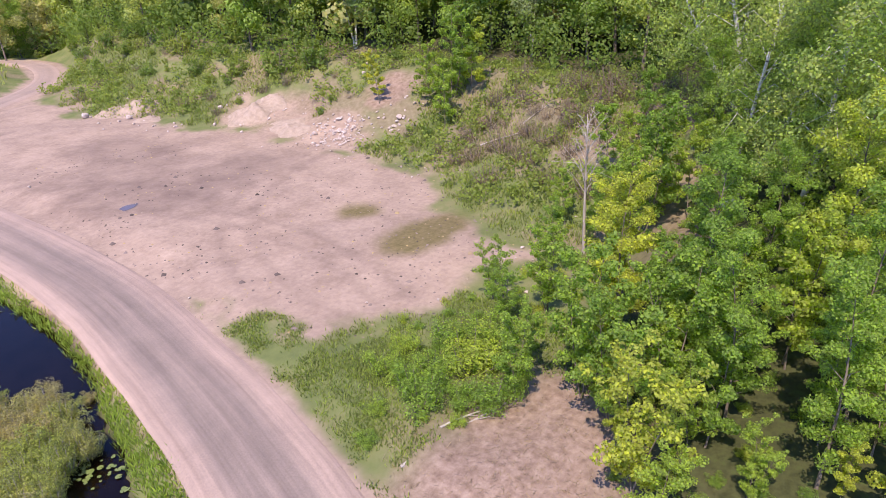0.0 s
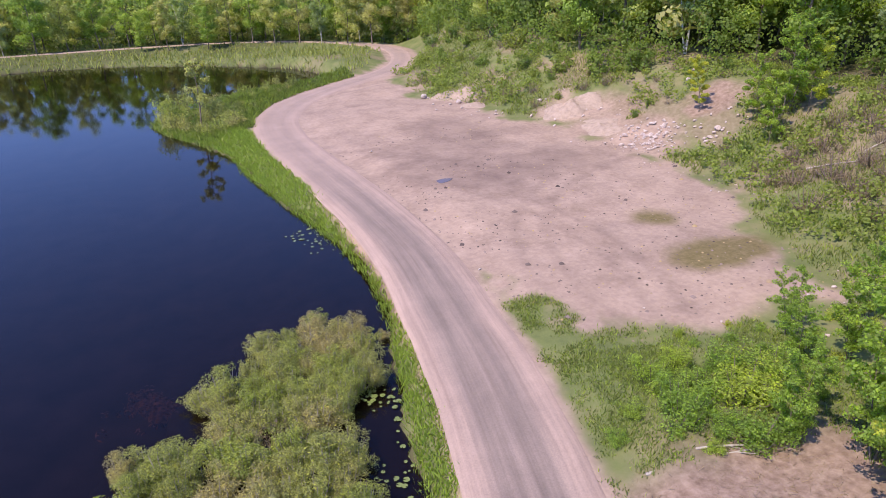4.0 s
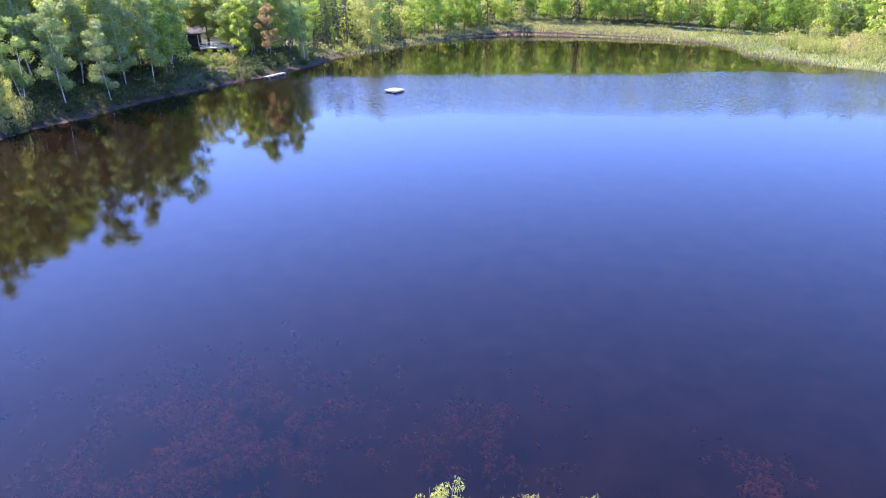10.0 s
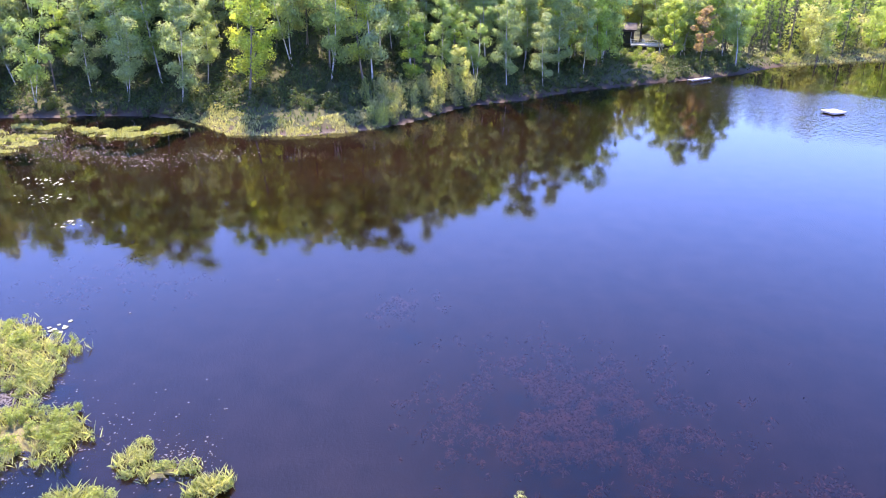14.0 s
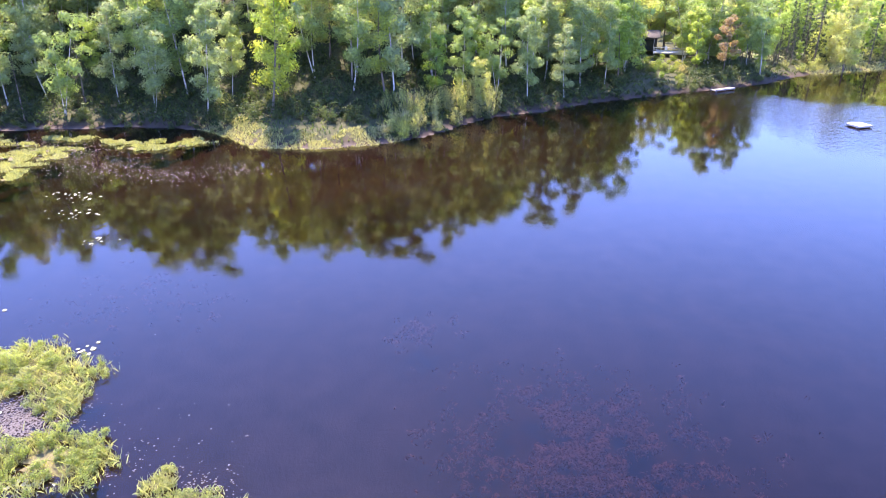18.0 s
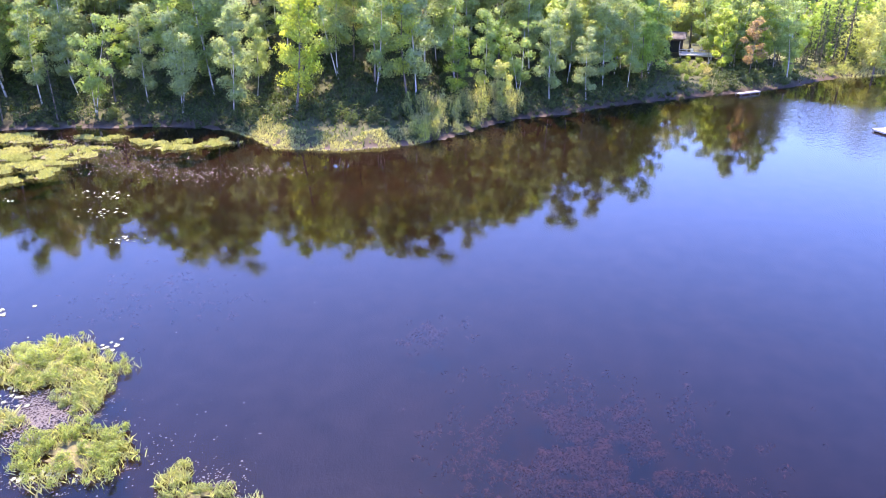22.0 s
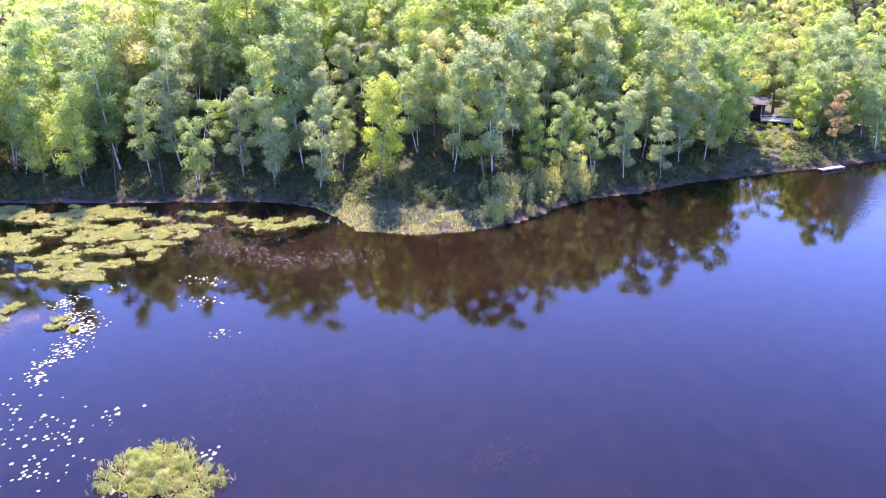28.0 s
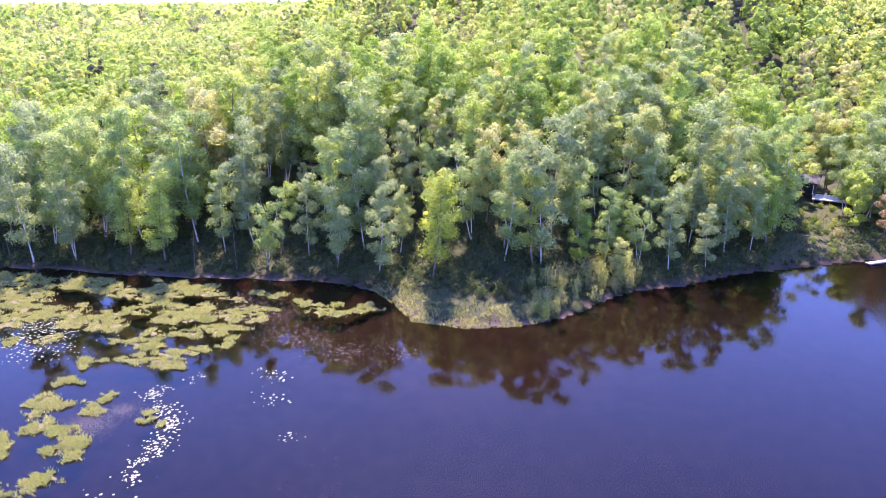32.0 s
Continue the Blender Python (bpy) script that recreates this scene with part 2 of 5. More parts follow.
ROOFING = plain("roofing", [(0.3, (0.06, 0.055, 0.055)), (0.7, (0.13, 0.12, 0.115))], 6, 0.85)
LEAF_BIRCH = leafy("birch_leaves", [(0, (0.19, 0.265, 0.115)), (0.35, (0.28, 0.355, 0.18)), (0.6, (0.23, 0.34, 0.115)), (0.85, (0.34, 0.405, 0.205)), (1, (0.31, 0.415, 0.13))], 0.46, 0.3, 0.6, through_tint=(1.48, 1.55, 1.0), sheen=0.35)
LEAF_BROAD = leafy("maple_leaves", [(0, (0.2, 0.32, 0.075)), (0.3, (0.27, 0.4, 0.09)), (0.6, (0.34, 0.45, 0.11)), (0.85, (0.39, 0.45, 0.15)), (1, (0.44, 0.43, 0.2))], 0.47, 0.3, 0.6, through_tint=(1.5, 1.55, 0.9), sheen=0.3)
LEAF_YELLOW = leafy("young_yellow_leaves", [(0, (0.29, 0.37, 0.075)), (1, (0.36, 0.42, 0.09))], 0.5, 0.34)
LEAF_AMBER = leafy("amber_blossom", [(0, (0.4, 0.385, 0.16)), (1, (0.44, 0.4, 0.18))], 0.45, 0.3)
LEAF_RUST = leafy("rust_buds", [(0, (0.26, 0.2, 0.13)), (1, (0.3, 0.22, 0.15))])
NEEDLES = leafy("spruce_needles", [(0, (0.024, 0.042, 0.022)), (1, (0.048, 0.072, 0.036))], 0.15)
LEAF_WILLOW = leafy("willow_leaves", [(0, (0.27, 0.33, 0.12)), (0.3, (0.38, 0.41, 0.18)), (0.55, (0.31, 0.39, 0.12)), (0.8, (0.4, 0.39, 0.21)), (1, (0.43, 0.39, 0.23))], 0.5, 0.55)
LEAF_SHRUB = leafy("shrub_leaves", [(0, (0.110, 0.188, 0.055)), (0.5, (0.181, 0.274, 0.072)), (1, (0.283, 0.345, 0.097))])
DRY_STEMS = leafy("dry_stems", [(0, (0.13, 0.09, 0.062)), (0.6, (0.2, 0.15, 0.105)), (1, (0.27, 0.215, 0.15))], 0.2)
GRASS = leafy("grass_blades", [(0, (0.209, 0.326, 0.060)), (1, (0.279, 0.395, 0.079))], 0.35)
SEDGE = leafy("sedge_blades", [(0, (0.26, 0.3, 0.13)), (0.5, (0.34, 0.36, 0.18)), (1, (0.29, 0.33, 0.135))], 0.4, 0.4)
REED = leafy("reed_blades", [(0, (0.265, 0.316, 0.096)), (1, (0.360, 0.377, 0.157))], 0.3)
WEED = plain("red_water_weed", [(0.3, (0.17, 0.08, 0.055)), (0.7, (0.3, 0.145, 0.1))], 2, 0.8)
LEAF_FRESH = leafy("fresh_leaves", [(0, (0.24, 0.345, 0.075)), (0.4, (0.29, 0.4, 0.095)), (0.7, (0.31, 0.4, 0.11)), (1, (0.35, 0.42, 0.13))])
PAD_GREEN = plain("green_pad", [(0.3, (0.1, 0.15, 0.035)), (0.7, (0.2, 0.24, 0.08))], 4, 0.3, bump=0.1)
PEBBLE = leafy("pebble_stone", [(0, (0.224, 0.176, 0.160)), (1, (0.240, 0.192, 0.176))], 0.0, 0.75, 0.9)
SAND = plain("pit_sand", [(0.3, (0.26, 0.195, 0.155)), (0.5, (0.33, 0.256, 0.202)), (0.72, (0.39, 0.305, 0.25))], 2.5, 0.92, bump=0.5, distance=0.06)
PUDDLE = plain("puddle_water", [(0.3, (0.1, 0.08, 0.08)), (0.7, (0.14, 0.11, 0.11))], 1, 0.12, bump=0.0)
MOUND = plain("peat", [(0.3, (0.07, 0.06, 0.025)), (0.7, (0.17, 0.16, 0.06))], 5, 0.95, bump=0.6, distance=0.05)
WHITE_PAINT = plain("white_paint", [(0.3, (0.7, 0.7, 0.68)), (0.7, (0.8, 0.8, 0.78))], 3, 0.6, bump=0.1)
GLASS_DARK = plain("window_glass", [(0.3, (0.02, 0.022, 0.025)), (0.7, (0.03, 0.033, 0.036))], 1, 0.06, bump=0.0)
LEAF_SAPLING = leafy("sapling_leaves", [(0, (0.2, 0.33, 0.085)), (0.4, (0.27, 0.41, 0.1)), (0.8, (0.35, 0.46, 0.105)), (1, (0.45, 0.5, 0.115))], 0.6, spread=0.5)
LEAF_NEAR_BIRCH = leafy("near_birch_leaves", [(0, (0.28, 0.4, 0.12)), (0.5, (0.34, 0.45, 0.15)), (1, (0.4, 0.48, 0.18))], spread=0.5)
ROUGH_GRASS = leafy("rough_grass", [(0, (0.19, 0.285, 0.07)), (1, (0.24, 0.3, 0.09))], 0.35, 0.6)
FOREST = leafy("forest_leaves", [(0, (0.13, 0.2, 0.065)), (0.15, (0.22, 0.32, 0.085)), (0.4, (0.3, 0.41, 0.1)), (0.6, (0.33, 0.4, 0.15)), (0.78, (0.42, 0.48, 0.14)), (0.94, (0.48, 0.46, 0.24)), (1, (0.07, 0.09, 0.06))], 0.45, 0.2, 0.65, True, (1.5, 1.55, 0.9), 0.2)
LEAF_GALE = leafy("bog_shrub_leaves", [(0, (0.19, 0.255, 0.09)), (0.5, (0.26, 0.315, 0.115)), (1, (0.22, 0.29, 0.085))], 0.45, 0.55)
# shrub leaves coloured dark to carry the shade under the west trees
LEAF_SHADED = leafy("shade_dark_leaves", [(0, (0.05, 0.085, 0.035)), (0.5, (0.085, 0.13, 0.045)), (1, (0.13, 0.17, 0.06))], 0.4, 0.5)
SPECK = plain("drifted_leaf", [(0.3, (0.1, 0.08, 0.07)), (0.7, (0.19, 0.16, 0.145))], 9, 0.8, bump=0.1)
PALE_PLANK = plain("bleached_plank", [(0.3, (0.55, 0.54, 0.52)), (0.7, (0.72, 0.71, 0.69))], 3, 0.75, stretch=(1, 6, 6))
PAD_DULL = plain("floating_leaf", [(0.3, (0.05, 0.045, 0.04)), (0.7, (0.13, 0.11, 0.1))], 9, 0.8, bump=0.1)
DOCK_PLANK = plain("weathered_dock_plank", [(0.3, (0.16, 0.16, 0.16)), (0.7, (0.27, 0.27, 0.27))], 3, 0.75, stretch=(1, 6, 6))


# ---- the plan ----
LAKE = [(3, -8), (5.2, 8), (7.8, 17.5), (9.4, 22.8), (10.8, 27.1), (11.6, 31.5), (11.8, 36.4), (11.3, 40.9), (10.7, 46.3), (10.0, 53), (9.9, 59.8),
        (8.3, 64.8), (6, 70.3), (5.2, 74), (6.4, 77.8), (10.3, 77.2), (16.5, 80.6), (22, 82.6), (27, 86), (29.2, 89), (29, 95), (25.5, 102), (15, 110.4), (2.3, 117.6), (-7, 119),
        (-17, 118), (-26, 115), (-43, 112), (-61, 112), (-75, 113), (-82, 120), (-91, 124), (-103, 121), (-121, 114), (-132, 106), (-134, 92), (-129, 74),
        (-122, 57), (-110, 43), (-105, 33), (-100, 24), (-95, 15), (-89, 8), (-86, 2), (-82, -2), (-75, -6.5), (-71, -12), (-68.7, -18), (-69, -25), (-73, -28.5),
        (-77, -33), (-78, -42), (-76, -55), (-73, -72), (-72.5, -83), (-71, -92), (-66, -125), (-30, -125), (-10, -60), (-2, -25)]
THICKET = [(9.6, 27.4), (7.4, 29.6), (6.3, 28.0), (3.9, 28.4), (3.4, 26.6), (0.4, 24.8), (1.6, 23.3), (0.2, 22.4), (-1.6, 22.9), (-2.5, 21.6), (-2.4, 20.6), (-4.2, 20.6), (-5.6, 18.8), (-5.6, 14.5), (-13, 8), (-15, -1), (-10, -4), (2, 2), (4.4, 12.5), (5.9, 15.1), (6.3, 18.8), (6.4, 20.6), (8.8, 22.2)]
LOT = [(15.5, 34), (16.6, 26), (17.4, 21.8), (19.4, 19.2), (22, 18.4), (24.4, 17.6), (29.5, 16.6), (30.2, 20.4), (32.5, 25), (35, 29), (36.6, 36), (36.5, 42),
       (37.2, 49), (36.4, 52), (34, 54.6), (34.4, 59.5), (31.2, 65), (31.5, 72.5), (33.5, 80.5), (27, 77), (20, 71.5), (16, 66), (14.5, 58), (14.5, 45)]
ROUTE = [(-8, -60), (0, -25), (4.2, -10), (6.4, 2), (8.2, 8.5), (10.2, 14.5), (11.8, 20), (13.1, 26), (14.1, 31), (14.5, 37), (14.5, 45), (14.2, 54), (14.4, 61), (15.8, 66.8),
         (18.6, 71.6), (22.8, 75.6), (28.5, 79.6), (34.8, 83.7), (40.3, 90.6), (43.5, 100), (42.7, 107.5), (36, 117), (24, 124.4), (12.5, 126.6), (2.4, 127.8), (-9, 129), (-22, 129.4), (-60, 160), (-80, 240)]
TREELINE = [(47, 112), (36, 124), (22, 133), (-10, 138), (-40, 143), (-62, 150), (-90, 146), (-110, 139), (-125, 133), (-141, 121), (-145, 97), (-141, 77), (-130, 60)]

_table = np.random.RandomState(5).rand(256, 256)


def rolling(x, y, size, octaves=4):
    """Smooth hills of the given size, 0 to 1, at arrays of places."""
    total, weight, k = 0, 0, 1.0
    for _ in range(octaves):
        u, v = x / size * k + 37.2 * k, y / size * k + 11.7 * k
        i, j = np.floor(u).astype(int), np.floor(v).astype(int)
        a, b = u - i, v - j
        a, b = a * a * (3 - 2 * a), b * b * (3 - 2 * b)
        r = _table
        val = (r[i & 255, j & 255] * (1 - a) + r[(i + 1) & 255, j & 255] * a) * (1 - b) + (r[i & 255, (j + 1) & 255] * (1 - a) + r[(i + 1) & 255, (j + 1) & 255] * a) * b
        total, weight, k = total + val / k, weight + 1 / k, k * 2
    return total / weight


def reach(x, y, line, closed=True):
    """Distance from arrays of places to a line; inside a closed one it is negative."""
    x, y = np.asarray(x, float), np.asarray(y, float)
    best, inside = np.full(x.shape, 1e9), np.zeros(x.shape, bool)
    ends = list(zip(line, line[1:] + line[:1] if closed else line[1:]))
    for (ax, ay), (bx, by) in ends:
        dx, dy = bx - ax, by - ay
        t = np.clip(((x - ax) * dx + (y - ay) * dy) / (dx * dx + dy * dy), 0, 1)
        best = np.minimum(best, np.hypot(x - ax - t * dx, y - ay - t * dy))
        if closed and ay != by:
            inside ^= ((ay > y) != (by > y)) & (x < (bx - ax) * (y - ay) / (by - ay) + ax)
    return np.where(inside, -best, best) if closed else best


def step(a, b, v):
    t = np.clip((v - a) / (b - a), 0, 1)
    return t * t * (3 - 2 * t)


def shore(x, y):
    """Distance from the lake's edge, wavering a little as banks do."""
    return reach(x, y, LAKE) + (rolling(x, y, 3.0, 3) - 0.5) * 1.3


def height(x, y):
    x, y = np.asarray(x, float), np.asarray(y, float)
    d, lot, way = shore(x, y), reach(x, y, LOT), reach(x, y, ROUTE, False)
    bed = -0.12 - 1.5 * step(0, 9, -d)
    bed = np.where(reach(x, y, THICKET) < 0.5, -0.12, bed)
    flat = 0.12 + 0.25 * step(0, 3, d) + 0.004 * np.clip(d, 0, 200)
    land = flat + 0.35 * rolling(x, y, 5, 3) * step(0, 3, d)
    # the wooded slope beyond the west shore, and the hills behind it
    west = step(-60, -74, x) * step(72, 30, y)
    hill = 0.6 * step(0, 4, d) + 15.5 * step(2, 44, d) * step(34, -6, y) + 20 * step(45, 190, d) * step(-90, -10, y)
    land = land + west * hill * (0.8 + 0.4 * rolling(x, y, 40, 3)) * step(-130, -60, y + 0.25 * x + 10)
    far = np.hypot(x, y)
    land = land + 20 * step(150, 330, far) * step(-70, -10, y + 0.1 * x) * step(-40, -110, x)
    land = land + 24 * step(190, 600, far) * step(-60, 60, y) * (0.5 + rolling(x, y, 180, 3))
    turn = np.degrees(np.arctan2(-x, y))
    back = 110 + 150 * step(96, 80, turn)
    ridge = 37 * step(0, 210, far - back) * step(127, 108, turn) * step(40, 70, turn)
    rim = 24 * step(600, 1100, far) * step(3000, 1500, far) * (0.8 + 0.4 * rolling(x, y, 260, 2))
    land = np.maximum(land, np.maximum(ridge * (0.85 + 0.3 * rolling(x, y, 90, 3)), rim))
    # the sand pit's floor and the bank round it
    east = step(8, 14, x) * step(3, 12, y + 0.15 * x) * step(112, 96, y)
    rise = 4.6 * step(1.0, 15, lot) * step(20, 34, x + 0.1 * y) + 5 * step(20, 70, lot)
    beside = np.interp(y, [60, 67, 75.6, 79.6, 83.7, 90.6, 100, 107.5, 120], [18, 19, 25, 30, 35.5, 41, 44, 43.5, 36])
    rise = rise * np.where(y > 60, step(1, 9, x - beside), 1)
    bank = 1.35 + rise * (0.75 + 0.5 * rolling(x, y, 6, 4)) + 0.5 * rolling(x, y, 2.5, 3) * step(0.5, 3, lot)
    bank = np.where(lot < 0, 1.35 + 0.22 * (rolling(x, y, 7, 4) - 0.5) * step(0, 2, -lot), bank)
    south = step(8, 18, x) * step(14, 4, y)
    bank = bank + south * 0.8 * step(12, 20, x)
    land = land * (1 - east) + bank * east * step(0, 2.2, d) + flat * east * (1 - step(0, 2.2, d))
    land = land + south * step(0, 3, d) * (1 - east) * (1.2 + 1.2 * rolling(x, y, 9, 3))
    # the road's bed
    road = step(4.6, 2.6, way) * step(0, 2.0, d)
    land = land * (1 - road) + 1.15 * road
    return np.where(d < 0, bed, land)


def past_road(x, y):
    """Metres east of the road where it leaves the pit."""
    return x - np.interp(y, [66, 71.6, 75.6, 79.6, 83.7, 90.6, 100, 107.5], [15.8, 18.6, 22.8, 28.5, 34.8, 40.3, 43.5, 42.7])


def backwood(x, y):
    """Metres behind the edge of the forest east of the pit."""
    return x - np.interp(y, [8, 15, 19, 25, 38, 44, 48, 56, 72, 84], [58, 54, 51.5, 51.5, 55, 50.5, 48.5, 46, 43.5, 47])


def zones(x, y):
    d, lot, way, tl = shore(x, y), reach(x, y, LOT), reach(x, y, ROUTE, False), reach(x, y, TREELINE, False)
    rag = rolling(x, y, 2.2, 4) - 0.5
    sand = step(0.9, -0.5, lot + rag * 4.5)
    sand = np.maximum(sand, step(2.7, 2.2, way + rag * 0.5 + 2.4 * step(104, 116, y)) * step(150, 120, np.abs(y)))
    heaps = step(4.5, 1.0, lot) * step(0.5, 0.62, rolling(x, y, 5, 3)) * step(30, 34, x + 0.1 * y) * step(30, 38, y)
    sand = np.maximum(sand, heaps)
    for cx, cy, r in ((40, 51.8, 3.2), (38.8, 46.2, 3.2), (39.6, 41.5, 3.0), (34, 63, 3.0)):
        sand = np.maximum(sand, step(1.15, 0.55, np.hypot(x - cx, y - cy) / r + rag * 1.2))
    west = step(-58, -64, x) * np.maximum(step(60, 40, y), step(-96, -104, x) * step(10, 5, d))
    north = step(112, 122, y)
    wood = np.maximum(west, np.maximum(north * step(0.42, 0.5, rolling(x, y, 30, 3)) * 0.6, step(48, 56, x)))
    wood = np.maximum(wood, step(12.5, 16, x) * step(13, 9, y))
    dirt = step(5.5, 2.0, np.hypot((x - 14.5) / 1.5, y - 9.0) + rag * 4) * 1.0
    dirt = np.maximum(dirt, step(0.46, 0.6, rolling(x, y, 4, 4)) * step(0.5, 2, lot) * step(24, 10, lot) * step(26, 34, x + 0.1 * y) * 0.6)
    dirt = np.maximum(dirt, step(1.1, 0.5, np.hypot((x - 45.6) / 3.4, (y - 40.5) / 3.2) + rag))
    dirt = np.maximum(dirt, 0.85 * step(1.1, 0.4, np.hypot((x - 40.5) / 5, (y - 45.5) / 9) + rag))
    dirt = np.maximum(dirt, 0.8 * step(1.1, 0.5, np.hypot((x - 42) / 5, (y - 18.5) / 5) + rag))
    wet = step(0.5, 0.64, rolling(x + 9, y * 1.7, 11, 4)) * step(-1, -5, lot) * step(40, 46, y + 0.55 * (x - 14)) * 0.55
    for cx, cy, r in ((30, 58, 17), (2, 30, 21), (38, 20, 19), (24, 66, 14)):
        for w in (0, 1.7):
            wet = np.maximum(wet, 0.33 * step(0.55, 0.1, np.abs(np.hypot(x - cx, y - cy) - r - w + rag * 0.5)) * step(0, -1.5, lot))
    wet = np.maximum(wet, 0.5 * step(1.0, 0.5, np.hypot((x - 26) / 8, (y - 41) / 3.4) + rag))
    algae = np.maximum(step(1.1, 0.55, np.hypot((x - 28.6) / 4.3, (y - 23.2) / 2.0) + rag * 0.9), step(1.1, 0.55, np.hypot((x - 28.8) / 2.0, (y - 28.6) / 1.9) + rag * 0.9))
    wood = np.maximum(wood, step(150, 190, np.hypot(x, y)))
    # bed colour also climbs the west shore, painting in the overhang's shade
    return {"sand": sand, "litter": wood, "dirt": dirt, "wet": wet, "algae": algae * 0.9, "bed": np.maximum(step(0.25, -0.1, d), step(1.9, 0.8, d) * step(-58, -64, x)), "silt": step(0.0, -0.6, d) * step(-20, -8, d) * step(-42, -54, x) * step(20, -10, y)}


def lay(name, verts, faces, mat, parent=None, label="", smooth=False):
    """A mesh object from arrays of corners and faces, under a thing or on its own."""
    me = bpy.data.meshes.new(name)
    if isinstance(faces, np.ndarray):
        n, k = faces.shape
        me.vertices.add(len(verts))
        me.vertices.foreach_set("co", np.asarray(verts, np.float32).ravel())
        me.loops.add(n * k)
        me.loops.foreach_set("vertex_index", faces.astype(np.int32).ravel())
        me.polygons.add(n)
        me.polygons.foreach_set("loop_start", np.arange(0, n * k, k, dtype=np.int32))
        me.update(calc_edges=True)
    else:
        me.from_pydata(np.asarray(verts).tolist(), [], faces)
    me.materials.append(mat)
    if smooth:
        me.polygons.foreach_set("use_smooth", [True] * len(me.polygons))
    ob = new(name, me)
    if parent:
        ob.parent = parent
    return tagged(ob, label)


def part(name, bm, mat, parent, label=""):
    me = bpy.data.meshes.new(name)
    bm.to_mesh(me)
    bm.free()
    me.materials.append(mat)
    ob = new(name, me)
    ob.parent = parent
    return tagged(ob, label)


def spaced(*stretches):
    """Rising coordinates: (from, to, gap) in turn."""
    return np.concatenate([np.arange(a, b, g) for a, b, g in stretches])


def ground_sheet():
    out = [-4200, -3000, -2200, -1600, -1200, -900, -700, -560, -460, -380, -320, -270]
    xs = np.concatenate([out, spaced((-235, -145, 3.5), (-145, -60, 1.3), (-60, -4, 1.6), (-4, 46, 0.42), (46, 70, 1.2), (70, 130, 4)), [140, 170, 220, 300, 420, 600, 900, 1400, 2200, 4200]])
    ys = np.concatenate([out, spaced((-235, -125, 4), (-125, -12, 1.6), (-12, 82, 0.42), (82, 160, 1.4), (160, 240, 4)), [250, 280, 330, 400, 500, 700, 1000, 1500, 2300, 4200]])
    gx, gy = (a.ravel() for a in np.meshgrid(xs, ys))
    v = np.stack([gx, gy, height(gx, gy)], 1)
    w, h = len(xs), len(ys)
    i = (np.arange(h - 1)[:, None] * w + np.arange(w - 1)[None]).ravel()
    ob = lay("ground", v, np.stack([i, i + 1, i + 1 + w, i + w], 1), GROUND, smooth=True)
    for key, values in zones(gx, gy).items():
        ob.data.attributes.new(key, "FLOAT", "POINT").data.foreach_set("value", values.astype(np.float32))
    return tagged(ob, "grassy shores, wooded slopes and a pale sand pit", "ground", kind="structure")


def water_sheet():
    xs, ys = np.arange(-142, 46, 2.0), np.arange(-132, 132, 2.0)
    gx, gy = np.meshgrid(xs, ys)
    keep = reach(gx + 1, gy + 1, LAKE) < 3.5
    w = len(xs) + 1
    px, py = np.meshgrid(np.append(xs, 46), np.append(ys, 132))
    rows, cols = np.nonzero(keep)
    i = rows * w + cols
    ob = lay("water", np.stack([px.ravel(), py.ravel(), 0 * px.ravel()], 1), np.stack([i, i + 1, i + 1 + w, i + w], 1), WATER, smooth=True)
    return tagged(ob, "still dark lake water mirroring sky and trees", "water", kind="structure")


def along(line, gap):
    """Places at even gaps on a smoothed line, and the way it runs there."""
    p = np.array(line, float)
    for _ in range(3):
        p = np.concatenate([p[:1], np.stack([0.75 * p[:-1] + 0.25 * p[1:], 0.25 * p[:-1] + 0.75 * p[1:]], 1).reshape(-1, 2), p[-1:]])
    s = np.append(0, np.cumsum(np.hypot(*np.diff(p, axis=0).T)))
    at = np.arange(0, s[-1], gap)
    q = np.stack([np.interp(at, s, p[:, 0]), np.interp(at, s, p[:, 1])], 1)
    t = np.gradient(q, axis=0)
    return q, t / np.hypot(*t.T)[:, None]


def road_strip():
    q, t = along(ROUTE, 0.8)
    side = np.stack([t[:, 1], -t[:, 0]], 1)
    n, verts, across = 13, [], []
    for k in range(n):
        u = k / (n - 1)
        half = np.interp(q[:, 1], [70, 78, 108, 118], [2.3, 1.75, 1.6, 0.6]) * (1 + 0.1 * (rolling(q[:, 0] + 50 * (u > 0.5), q[:, 1], 4, 2) - 0.5))
        off = (u - 0.5) * 2 * half
        x, y = q[:, 0] + side[:, 0] * off, q[:, 1] + side[:, 1] * off
        rut = 0.03 * (np.abs(u - 0.3) < 0.09) + 0.03 * (np.abs(u - 0.7) < 0.09)
        z = np.maximum(height(x, y), 1.15) + 0.05 + 0.07 * (1 - (2 * u - 1) ** 2) - rut - 0.12 * (k in (0, n - 1))
        verts.append(np.stack([x, y, z], 1))
        across.append(np.full(len(q), u))
    m = len(q)
    i = (np.arange(n - 1)[:, None] * m + np.arange(m - 1)[None]).ravel()
    ob = lay("road", np.concatenate(verts), np.stack([i, i + 1, i + 1 + m, i + m], 1), ROAD, smooth=True)
    ob.data.attributes.new("across", "FLOAT", "POINT").data.foreach_set("value", np.concatenate(across).astype(np.float32))
    ob.data.attributes.new("along", "FLOAT", "POINT").data.foreach_set("value", np.tile(np.arange(m) * 0.8, n).astype(np.float32))
    ob.data.attributes.new("worn", "FLOAT", "POINT").data.foreach_set("value", np.tile(1 - 0.62 * step(36, 52, q[:, 1]), n).astype(np.float32))
    return tagged(ob, "packed grey gravel road with pink sandy edges", "road", kind="structure")


